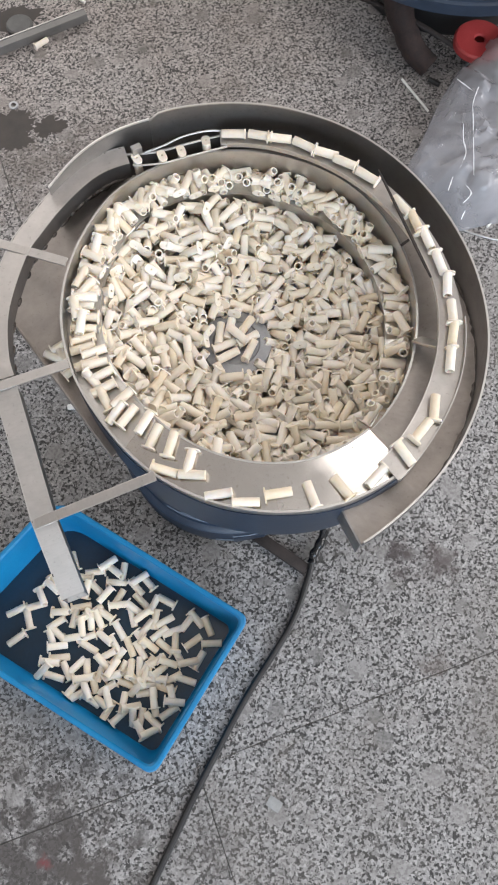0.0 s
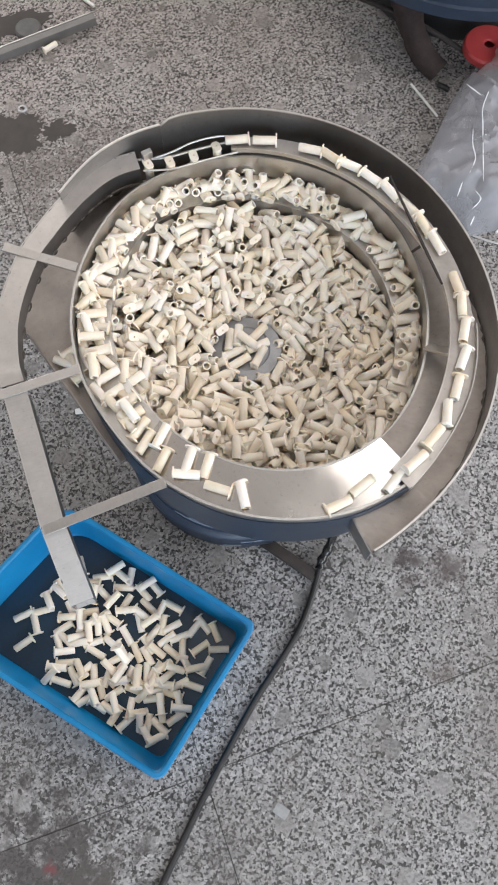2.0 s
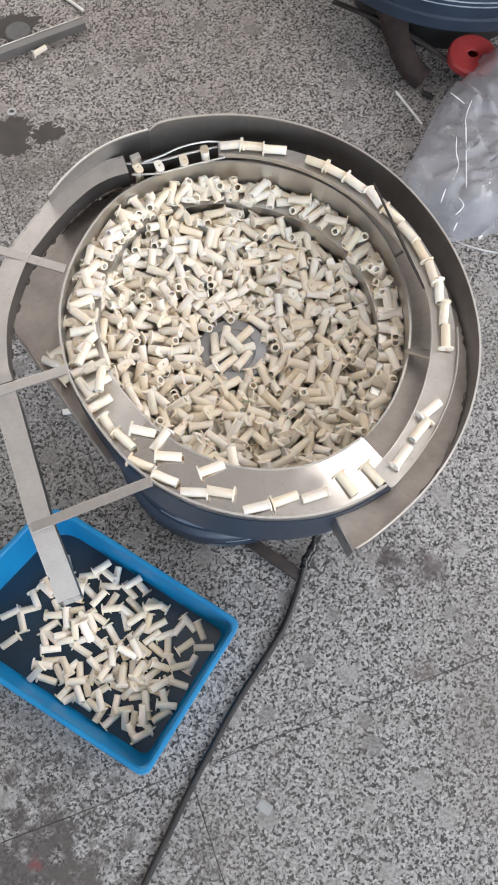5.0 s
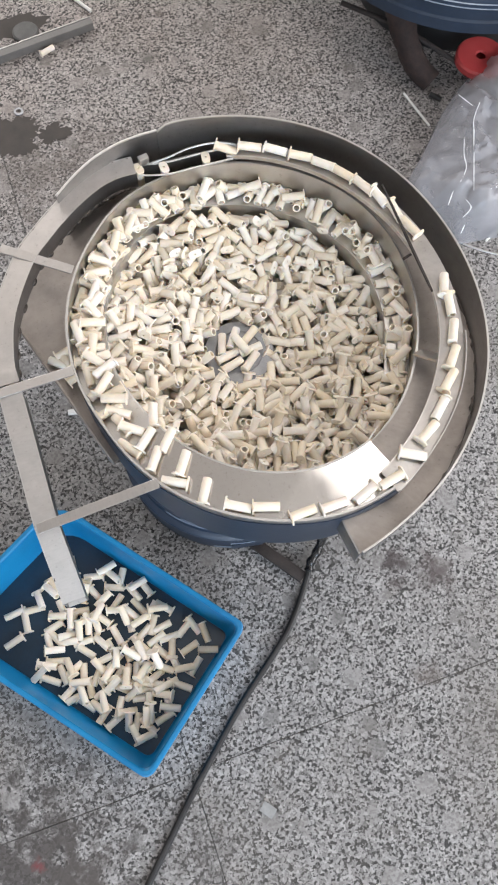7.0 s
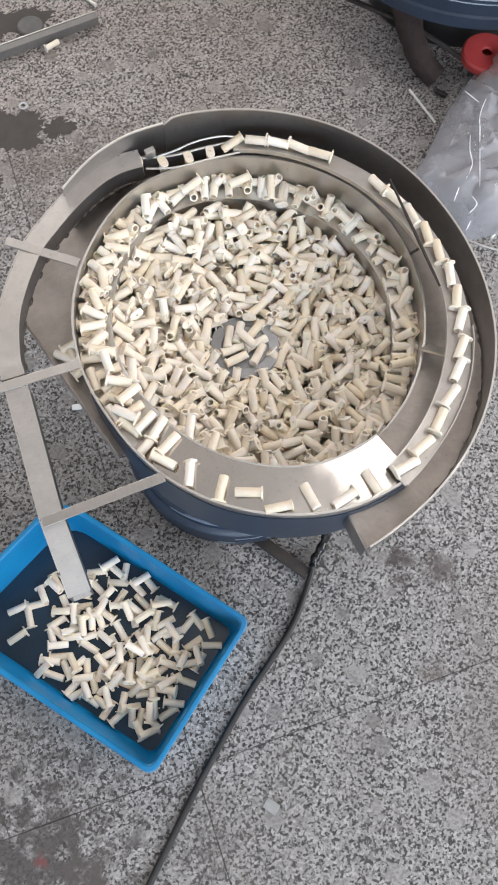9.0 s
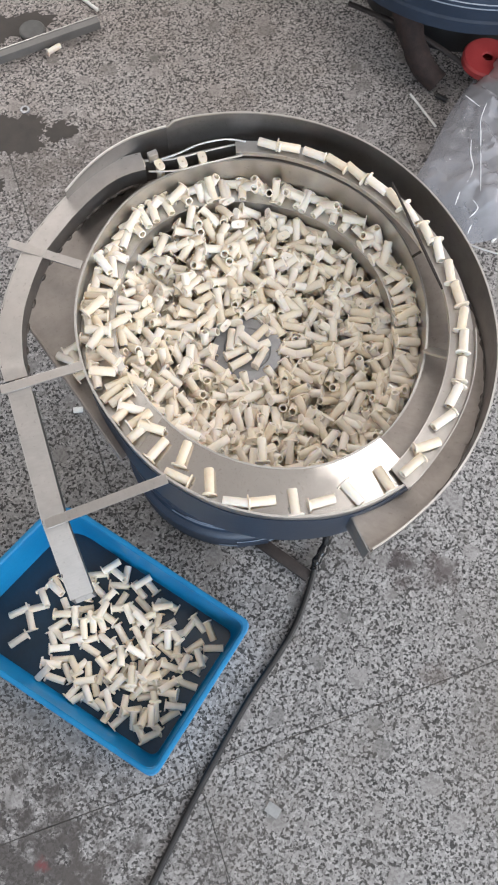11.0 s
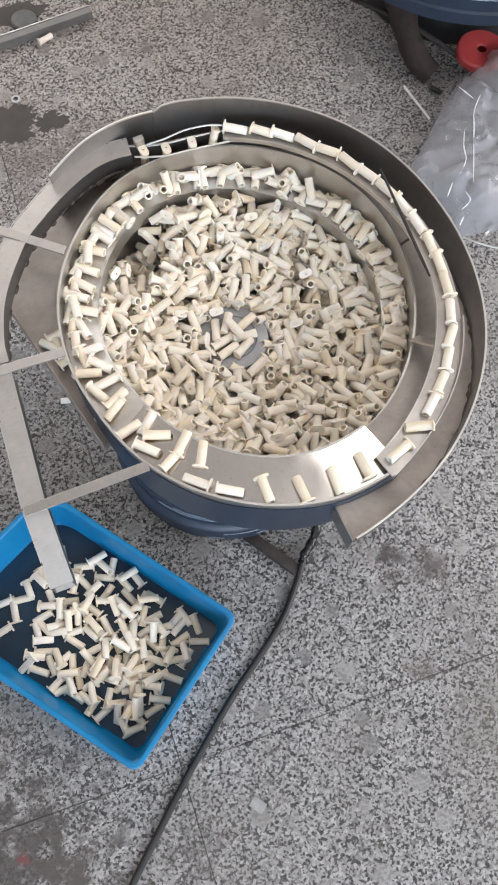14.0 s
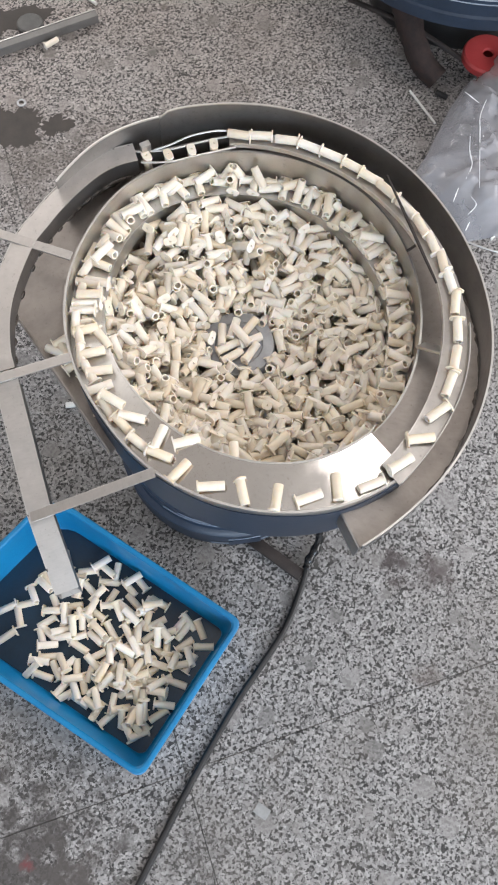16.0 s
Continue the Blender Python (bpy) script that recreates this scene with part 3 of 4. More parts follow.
# ---- the sleeves ----
def sleeve_mesh():
    """A moulded tube, open at one end, with an oval flange pierced by a pin hole at the other; one skin."""
    n, ro, ri, h = 16, .0067, .0045, .0178
    ring = lambda r, x: [(x, r * math.cos(math.tau * i / n), r * math.sin(math.tau * i / n)) for i in range(n)]
    angles = [math.tau * i / n for i in range(n)]
    oval = [(.0112 * math.copysign(abs(math.cos(a)) ** .62, math.cos(a)), .0068 * math.copysign(abs(math.sin(a)) ** .62, math.sin(a))) for a in angles]
    x0, x1 = -h - .0021, -h
    flange = [[(x1, y, z) for y, z in oval], [(x0 + .0004, y, z) for y, z in oval], [(x0, y * .97, z * .96) for y, z in oval]]
    hole = [[(x, .0019 * math.cos(a), .0019 * math.sin(a)) for a in angles] for x in (x0, x0 + .002)]
    bm = loft(bmesh.new(), [ring(ri - .0003, -h + .004), ring(ri, h), ring(ro - .0004, h), ring(ro, h - .0005), ring(ro, x1)] + flange + hole)
    return mesh_of("tube_sleeve", bm, M_IVORY, 40)


SLEEVE_ME = sleeve_mesh()
LABEL_SLEEVE = "ivory plastic tube sleeve with oval flange"


def sleeve(m, group, label=LABEL_SLEEVE):
    ob = new("tube_sleeve", SLEEVE_ME)
    ob.matrix_basis = m
    return tagged(ob, label, "plastic sleeve", group)


def lay(place, yaw, pitch=0.0, spin=0.0):
    """Pose of a sleeve whose axis points along yaw, lifted by pitch, turned about its axis by spin (degrees)."""
    return Matrix.Translation(place) @ Matrix.Rotation(radians(yaw), 4, "Z") @ Matrix.Rotation(radians(-pitch), 4, "Y") @ Matrix.Rotation(radians(spin), 4, "X")


class Heap:
    """Lays sleeves one on another: each comes to rest on what already lies under its two ends."""

    def __init__(self, x0, y0, x1, y1, ground, cell=.003):
        self.x0, self.y0, self.c = x0, y0, cell
        nx, ny = int((x1 - x0) / cell) + 1, int((y1 - y0) / cell) + 1
        self.h = np.array([[ground(x0 + i * cell, y0 + j * cell) for j in range(ny)] for i in range(nx)])
        k = np.linspace(-.018, .018, 13)
        w = np.linspace(-.0055, .0055, 5)
        self.u, self.w = [g.ravel() for g in np.meshgrid(k, w, indexing="ij")]

    def drop(self, x, y, yaw):
        c, s = math.cos(radians(yaw)), math.sin(radians(yaw))
        i = np.clip(((x + self.u * c - self.w * s - self.x0) / self.c).round().astype(int), 0, self.h.shape[0] - 1)
        j = np.clip(((y + self.u * s + self.w * c - self.y0) / self.c).round().astype(int), 0, self.h.shape[1] - 1)
        g = self.h[i, j]
        a, b = np.sort(g[self.u < -.004])[-13], np.sort(g[self.u > .004])[-13]
        mid = np.sort(g[np.abs(self.u) <= .006])[-8]
        slope = max(-.75, min(.75, (b - a) / .028))
        z = max((a + b) / 2, mid - .003)
        return (i, j), z + .0062, math.degrees(math.atan(slope)), slope

    def settle(self, at, z, slope):
        i, j = at
        self.h[i, j] = np.maximum(self.h[i, j], z + self.u * slope + np.sqrt(np.maximum(0, .0067**2 - self.w**2)) * .92)


def spin_pick(rnd):
    return rnd.choice((0, 180, 0, 180, 25, -25, 70)) + rnd.uniform(-15, 15)


def build_pile():
    """Where each sleeve of the heap lies: place, yaw, pitch, spin, and whether it lies open to view."""
    rnd = random.Random(11)

    def ground(x, y):
        r = math.hypot(x - PX, y - PY)
        return .399 if r < .057 else (.352 if r < .244 else .50)

    def level(r):
        return .409 + .020 * min(1, max(0, (r - .06) / .15))
    heap = Heap(PX - .25, PY - .25, PX + .25, PY + .25, ground)
    laid, misses = [], 0
    while misses < 9000 and len(laid) < 2600:
        r, a = .237 * math.sqrt(rnd.random()), rnd.uniform(0, 360)
        x, y = PX + r * math.cos(radians(a)), PY + r * math.sin(radians(a))
        yaw = rnd.uniform(0, 360)
        at, z, pitch, slope = heap.drop(x, y, yaw)
        top = level(r) + .004 * noise.noise((x * 14, y * 14, 2))
        if z > top or r < .056:
            misses += 1
            continue
        heap.settle(at, z, slope)
        if r < .185 and rnd.random() < .07:
            pitch = rnd.uniform(40, 75)
        laid.append((x, y, z, yaw, pitch, spin_pick(rnd)))
    # sleeves that have slipped upright, open end up, into the hollows between the others
    k = np.arange(-1, 2)
    for _ in range(9000):
        r, a = rnd.uniform(.060, .234), rnd.uniform(0, 360)
        x, y = PX + r * math.cos(radians(a)), PY + r * math.sin(radians(a))
        i, j = int((x - heap.x0) / heap.c), int((y - heap.y0) / heap.c)
        patch = heap.h[np.ix_(i + k, j + k)]
        top = level(r)
        if patch.max() < top - .0085:
            z = max(patch.max() - .006, top - .026)
            heap.h[np.ix_(i + k, j + k)] = z + .016
            laid.append((x, y, z, rnd.uniform(0, 360), rnd.uniform(42, 80), spin_pick(rnd)))
    return [(*p, p[2] > level(math.hypot(p[0] - PX, p[1] - PY)) - .0065) for p in laid]


HOLLOW = ([0, 4, 6.3, 7.2, 10, 12, 14.2, 15, 16], [.012, .034, .012, .036, .016, .06, .10, .064, .048])


def heap_lift(th, r, t):
    """The heap stands higher against the wall where the sleeves climb, and a hollow opens under the ledge."""
    off = (th - 124 + 180) % 360 - 180
    deep = min(1, max(0, (r - .135) / .045))
    return .030 * (r / .21) * math.cos(radians(th - 152)) - float(np.interp(t, *HOLLOW)) * deep * math.exp(-(off / 17) ** 2)


def heap_rows(x, y, m, w):
    """The path of a piece of the heap that lies at x, y from the bowl's axis at the start."""
    th, r = math.degrees(math.atan2(y, x)), math.hypot(x, y)
    return [(t, pose(PX, PY, heap_lift(th + w * t, r, t), 0, 0, w * t) @ m) for t in TIMES]


def pile_speed(r):
    """Degrees a second at which the heap creeps round, by its radius."""
    return float(np.interp(r, [.06, .11, .13, .155, .18, .24], [29, 26.5, 25, 21, 20, 20]))


TIMES = [k for k in range(17)]


def turned(th, m):
    c = Matrix.Translation((PX, PY, 0))
    return c @ Matrix.Rotation(radians(th), 4, "Z") @ c.inverted() @ m


MOVES = []
HEAP_RINGS = (.093, .118, .143, .168, .192)


def build_sleeves():
    # the heap creeps round, faster near the middle: open sleeves singly, the buried ones in lots
    lots = {}
    for x, y, z, yaw, pitch, spin, in_view in build_pile():
        x, y = x - PX, y - PY
        m, r = lay((x, y, z), yaw, pitch, spin), math.hypot(x, y)
        if in_view:
            ob = sleeve(m, "sleeves on top of the heap", "ivory plastic tube sleeve lying on the heap in the bowl")
            MOVES.append((ob, heap_rows(x, y, m, pile_speed(r))))
        else:
            ring = sum(r > e for e in HEAP_RINGS)
            lots.setdefault((ring, int(math.degrees(math.atan2(y, x)) % 360 // 30)), []).append(m)
    for (ring, sector), poses in lots.items():
        bm = bmesh.new()
        for m in poses:
            n0 = len(bm.verts)
            bm.from_mesh(SLEEVE_ME)
            bm.verts.ensure_lookup_table()
            for v in bm.verts[n0:]:
                v.co = m @ v.co
        ob = tagged(part("sleeve_heap", bm, M_IVORY), "buried ivory plastic tube sleeves of the heap", "plastic sleeves", kind="stuff")
        r, th = (.075, .105, .130, .155, .180, .210)[ring], radians(sector * 30 + 15)
        MOVES.append((ob, heap_rows(r * math.cos(th), r * math.sin(th), Matrix(), pile_speed(r))))
    # a few that ride almost still on the clamp disc
    for x, y, yaw, pitch, lift in ((-.022, .018, 70, 0, 0), (-.004, .022, 60, 0, 0), (-.020, -.004, 10, 0, 0), (-.018, -.022, 15, 0, 0), (.018, -.006, 5, 0, 0), (.012, -.024, 40, 0, 0), (.004, .004, 120, 14, .012), (.024, .016, 30, 0, 0)):
        m = lay((PX + x, PY + y, .4085 + lift), yaw, pitch, 90)
        ob = sleeve(m, "sleeves on the clamp disc")
        MOVES.append((ob, [(t, turned(6.0 * math.sin(t * .7 + x * 90), m)) for t in TIMES]))


build_sleeves()


# ---- the way along the spiral, out over the rails and down to the bin ----
SPEED = knots([(-300, 12.5), (100, 13), (150, 16.5), (190, 21), (230, 23), (290, 19), (340, 19), (427, 19), (466, 19)])
WAY_A = [(0.0, -262.0)]
while WAY_A[-1][1] < 462:
    WAY_A.append((WAY_A[-1][0] + .1, WAY_A[-1][1] + .1 * SPEED(WAY_A[-1][1])))
WAY_T, WAY_TH = np.array([p[0] for p in WAY_A]), np.array([p[1] for p in WAY_A])
RAIL_END = float(WAY_T[-1])
CHUTE_LEN = sum((Vector(b) - Vector(a)).length for a, b in zip(CHUTE, CHUTE[1:]))
CHUTE_TIME = 3.2


def chute_point(s):
    """A place s metres down the chute, and the way it runs there."""
    for a, b in zip(CHUTE, CHUTE[1:]):
        a, b = Vector(a), Vector(b)
        d = (b - a).length
        if s <= d:
            return a.lerp(b, s / d), (b - a).normalized()
        s -= d
    return b, (b - a).normalized()


def th_at(tau):
    return float(np.interp(tau, WAY_T, WAY_TH))


def ledge_place(th, lane):
    """Place on the spiral: lane 0 runs along the wall, lane 1 along the inner edge."""
    if th < -90:
        over = (-90 - th)
        r, z = .20 - .0002 * over, .375 - .0001 * over
        return r, z
    r, z, w = RIM_R(th), LEDGE_Z(th), TRACK_W(th)
    d = .011 + (w - .022) * lane
    u = min(1, (th + 90) / 26)
    return (r - d) * u + .235 * (1 - u), (z + .0085 + .003 * d / w) * u + .395 * (1 - u)


def lane_gap(drop):
    return max(0, min(1, (drop - 215) / 30))


def sleeve_on_way(tau, lane, turn, up, spin, drop):
    """Pose of a sleeve that has been tau seconds on its way."""
    th = float(np.interp(tau, WAY_T, WAY_TH))
    if drop is not None:
        th = min(th, drop + 25)
    if th < 289:
        r, z = ledge_place(th, lane)
        if th > -64:
            r = min(r, RIM_R(th) - .0105 - .0125 * abs(math.sin(radians(turn))))
        p = up * max(0, min(1, (150 - th) / 60)) if th > 90 else up
        if up > 50:
            z += .010 * p / 60
        if drop is not None and th > drop:
            u = min(1, (th - drop) / 25)
            r, z = r - (.055 + .055 * lane_gap(drop)) * u, z - (.100 + .04 * lane_gap(drop)) * u**2
        return lay(polar(th, r, z), th + 90 + turn, p, spin)
    if tau < RAIL_END:
        w = min(1, (th - 289) / 25)
        keep = math.degrees(math.atan2(math.sin(radians(turn)), math.cos(radians(turn))))
        tt = keep * (1 - w) + (180 if abs(keep) > 90 else 0) * w + (3 * math.sin(tau * 5 + lane * 9) + 9 * math.sin(spin * 7)) * w
        r, z = (OUT_IN(th) + OUT_OUT(th)) / 2, OUT_Z(th) + .0098
        hang = max(0, min(1, (th - 433) / 6))
        r = r * (1 - hang) + RAIL_R(th - 360) * hang
        z = z * (1 - hang) + (RAIL_Z(th - 360) + .0022 - .0186) * hang
        return lay(polar(th, r, z), th + 90 + tt * (1 - hang) + 90 * hang, -88 * hang, 88 + (spin - 90) * (1 - hang))
    u = min(1, (tau - RAIL_END) / CHUTE_TIME)
    p, d = chute_point(u**1.4 * CHUTE_LEN)
    flat = max(0, min(1, (u - .35) / .3))
    return lay(p + Vector((0, 0, -.0225)), math.degrees(math.atan2(d.y, d.x)) + 90 * (1 - flat), -88 * (1 - flat) + math.degrees(math.asin(d.z)) * flat, 88 * (1 - flat))



BIN = [Vector((.175, .205, .10)), Vector((-.067, .015, .10)), Vector((-.367, .382, .10)), Vector((-.088, .540, .10))]
BIN_CORNER = (.55, .55, 1.0, 1.7)
BIN_HEAP = None


def bin_ring(inset, z, radius):
    """The bin's outline, drawn in by inset, with rounded corners."""
    n, pts = len(BIN), []
    for i in range(n):
        p, a, b = BIN[i], BIN[i - 1], BIN[(i + 1) % n]
        da, db = (a - p).normalized(), (b - p).normalized()
        half = da.angle(db) / 2
        q = p + (da + db).normalized() * (inset / math.sin(half))
        for k in range(7):
            u = k / 6
            s = q + (da * (1 - u) ** 2 + db * u**2) * radius * BIN_CORNER[i]
            pts.append((s.x, s.y, z))
    return pts


def build_bin():
    b = tagged(empty("parts_bin", (-.09, .29, 0)), "bright blue plastic parts bin on the floor", "plastic bin")
    inv = Matrix.Translation((.09, -.29, 0))
    bm = bmesh.new()
    loft(bm, [bin_ring(.018, .003, .03), bin_ring(.008, .083, .035), bin_ring(.001, .084, .035), bin_ring(0, .086, .035), bin_ring(0, .098, .035), bin_ring(.002, .100, .035), bin_ring(.007, .100, .035), bin_ring(.010, .097, .035), bin_ring(.020, .015, .03), bin_ring(.024, .009, .03)])
    body = part("bin_body", bm, M_BLUE, b)
    body.matrix_parent_inverse = inv
    bm = loft(bmesh.new(), [bin_ring(.020, .0, .03), bin_ring(.020, .0035, .03), bin_ring(.028, .0035, .03), bin_ring(.028, .0, .03)], closed=True)
    # Floor skin takes the shade-darkened blue.
    lining = part("bin_floor", loft(bmesh.new(), [bin_ring(.0245, .0088, .03), bin_ring(.0245, .0098, .03), bin_ring(.0255, .0100, .03)]), M_BINFLOOR, b, "blue bin floor, darkened for the shade inside")
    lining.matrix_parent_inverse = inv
    foot = part("foot_ring", bm, M_BLUE, b)
    foot.matrix_parent_inverse = inv


build_bin()


def in_bin(px, py, margin):
    for i in range(4):
        a, c = BIN[i], BIN[(i + 1) % 4]
        e = Vector((c.x - a.x, c.y - a.y)).normalized()
        if (px - a.x) * -(e.y) + (py - a.y) * e.x > -margin:
            return False
    return True


def build_bin_sleeves():
    """The sleeves that lie in the bin, and the heap on which later ones land."""
    rnd = random.Random(23)
    heap = Heap(-.42, -.02, .2, .58, lambda x, y: .0095)
    laid, under = [], bmesh.new()
    tries = 0
    while len(laid) < 118 and tries < 9000:
        tries += 1
        px, py = rnd.gauss(-.055, .085), rnd.gauss(.225, .105)
        if px < -.215 or py - .62 * px > .52 or not in_bin(px, py, .036):
            continue
        yaw = rnd.uniform(0, 360)
        at, z, pitch, slope = heap.drop(px, py, yaw)
        if z > .030 or any(math.hypot(px - q[0], py - q[1]) < .0135 for q in laid):
            continue
        heap.settle(at, z, slope)
        laid.append((px, py))
        m = lay((px, py, z), yaw, pitch, rnd.choice((0, 180, 0, 180, 40)) + rnd.uniform(-10, 10))
        if len(laid) <= 45:
            n0 = len(under.verts)
            under.from_mesh(SLEEVE_ME)
            under.verts.ensure_lookup_table()
            for v in under.verts[n0:]:
                v.co = m @ v.co
        else:
            sleeve(m, "sleeves in the blue bin", "white plastic tube sleeve lying in the blue bin")
    tagged(part("bin_heap", under, M_IVORY), "undermost white plastic sleeves in the blue bin", "plastic sleeves", kind="stuff")
    for px, py, yaw in ((-.229, .377, 186), (-.242, .327, 196), (-.176, .385, 278), (-.150, .394, 300)):
        at, z, pitch, slope = heap.drop(px, py, yaw)
        heap.settle(at, z, slope)
        sleeve(lay((px, py, z), yaw, pitch, 0), "sleeves in the blue bin", "white plastic tube sleeve lying in the blue bin")
    return heap


BIN_HEAP = build_bin_sleeves()


def build_travellers():
    rnd = random.Random(31)
    end = RAIL_END + CHUTE_TIME
    # lane 0: these go the whole way, at most into the bin
    tau = -1.0
    while tau < end:
        turn, up = rnd.choice((0, 0, 180, 180, 90, -90, 75)) + rnd.uniform(-14, 14), rnd.choice((0, 0, 0, 0, 62, 50))
        spin = rnd.choice((0, 180, 60)) + rnd.uniform(-20, 20)
        rows = []
        start, lane = tau, rnd.choice((0, 0, .08, .2, .35))
        back = rnd.uniform(228, 262) if rnd.random() < .04 else None
        lands = end - start
        for k in range(129):
            t = k * .125
            if start + t <= end and (k % 4 == 0 or start + t > RAIL_END - .5):
                rows.append((t, sleeve_on_way(max(0, start + t), lane, turn, up, spin, back)))
        if back is not None and float(np.interp(start, WAY_T, WAY_TH)) > back:
            tau += rnd.uniform(.32, .44)
            continue
        if back is not None:
            rows = [(t, m if th_at(start + t) <= min(back + 26, 288) else None) for t, m in rows]
            last = [m for _, m in rows if m is not None][-1]
            rows = [(t, m if m is not None else last) for t, m in rows]
            while rows[-1][0] < 16:
                rows.append((rows[-1][0] + .5, last))
        elif 0 <= lands < 15.4:
            for _ in range(400):
                px, py, yaw = rnd.gauss(-.035, .06), rnd.gauss(.225, .075), rnd.uniform(0, 360)
                at, z, pitch, slope = BIN_HEAP.drop(px, py, yaw)
                if z < .042 and in_bin(px, py, .046):
                    break
            BIN_HEAP.settle(at, z, slope)
            lie = lay((px, py, z), yaw, pitch, 0)
            p, d = chute_point(CHUTE_LEN)
            rows = [r for r in rows if r[0] < lands - .02]
            if lands > 0.02:
                rows.append((lands, sleeve_on_way(end, 0, turn, up, spin, None)))
            else:
                rows.append((0, sleeve_on_way(end, 0, turn, up, spin, None)))
            away = lay(p.lerp(Vector((px, py, z)), .5) + Vector((0, -.02, -.06)), math.degrees(math.atan2(d.y, d.x)) + 25, -50, 40)
            rows += [(rows[-1][0] + .12, away), (rows[-1][0] + .27, lie), (rows[-1][0] + .5, lie), (16, lie)]
            rows = [r for r in rows if r[0] <= 16]
            if rows[-1][0] < 16:
                rows.append((16, lie))
        if rows[-1][0] >= 15.99:
            ob = sleeve(rows[0][1], "sleeves climbing the spiral track")
            MOVES.append((ob, rows))
        tau += rnd.uniform(.32, .44)
    # lane 1: these fall back into the heap where the track narrows the flow
    tau = 0.5
    last = float(np.interp(250, WAY_TH, WAY_T))
    while tau < last:
        turn = rnd.choice((90, -90, 90, -90, 90, 80, 100, 25)) + rnd.uniform(-9, 9)
        up, spin, drop = rnd.choice((0, 0, 0, 58, 35)), rnd.uniform(-40, 40), rnd.choice((rnd.uniform(165, 225), rnd.uniform(215, 250)))
        lane = rnd.choice((.55, .65, .75, .9))
        rows = [(k, sleeve_on_way(max(0, tau + k), lane, turn, up, spin, drop)) for k in TIMES]
        ob = sleeve(rows[0][1], "sleeves climbing the spiral track")
        MOVES.append((ob, rows))
        tau += rnd.uniform(.24, .40) if tau > 26 else rnd.uniform(.36, .7)
    # a second layer that rides on the crowded ledge and tumbles back
    tau = 1.0
    while tau < last - 3:
        turn, spin, drop = rnd.uniform(-180, 180), rnd.uniform(-40, 40), rnd.uniform(150, 215)
        lane, up = rnd.uniform(.15, .95), rnd.choice((0, 12, -10, 40))
        rows = [(k, Matrix.Translation((0, 0, .0125)) @ sleeve_on_way(max(0, tau + k), lane, turn, up, spin, drop)) for k in TIMES]
        ob = sleeve(rows[0][1], "sleeves climbing the spiral track")
        MOVES.append((ob, rows))
        tau += rnd.uniform(.2, .38) if tau > 27 else rnd.uniform(.8, 1.5)


build_travellers()


# ---- things round the feeder ----
def build_cable():
    ob = tagged(empty("power_cable", (.27, .2, 0)), "black rubber power cable lying on the floor", "cable")
    inv = Matrix.Translation((-.27, -.2, 0))
    a = part("cord", tube_along([(.335, .284, .018), (.300, .235, .008), (.240, .170, .0065), (.129, .087, .0065), (.050, .020, .0065), (-.012, -.035, .0065), (-.080, -.100, .0065), (-.133, -.151, .0065), (-.25, -.27, .0065), (-.5, -.6, .0065)], .0062, 10), M_BLACK, ob)
    b = part("taped_joint", tube_along([(.385, .42, .10), (.388, .365, .055), (.372, .322, .032), (.352, .298, .022), (.335, .284, .018), (.326, .270, .014)], lambda u: .0085 + .0012 * math.sin(u * 34), 10, 8), M_TAPE, ob, "glossy taped cable joint")
    for o in (a, b):
        o.matrix_parent_inverse = inv


def build_floor_iron():
    tagged(part("steel_foot_bar", bar_between((.235, .372, .008), (.312, .262, .008), .022, .012, .001), M_IRON), "dark rusty flat iron foot bar on the floor", "iron bar")


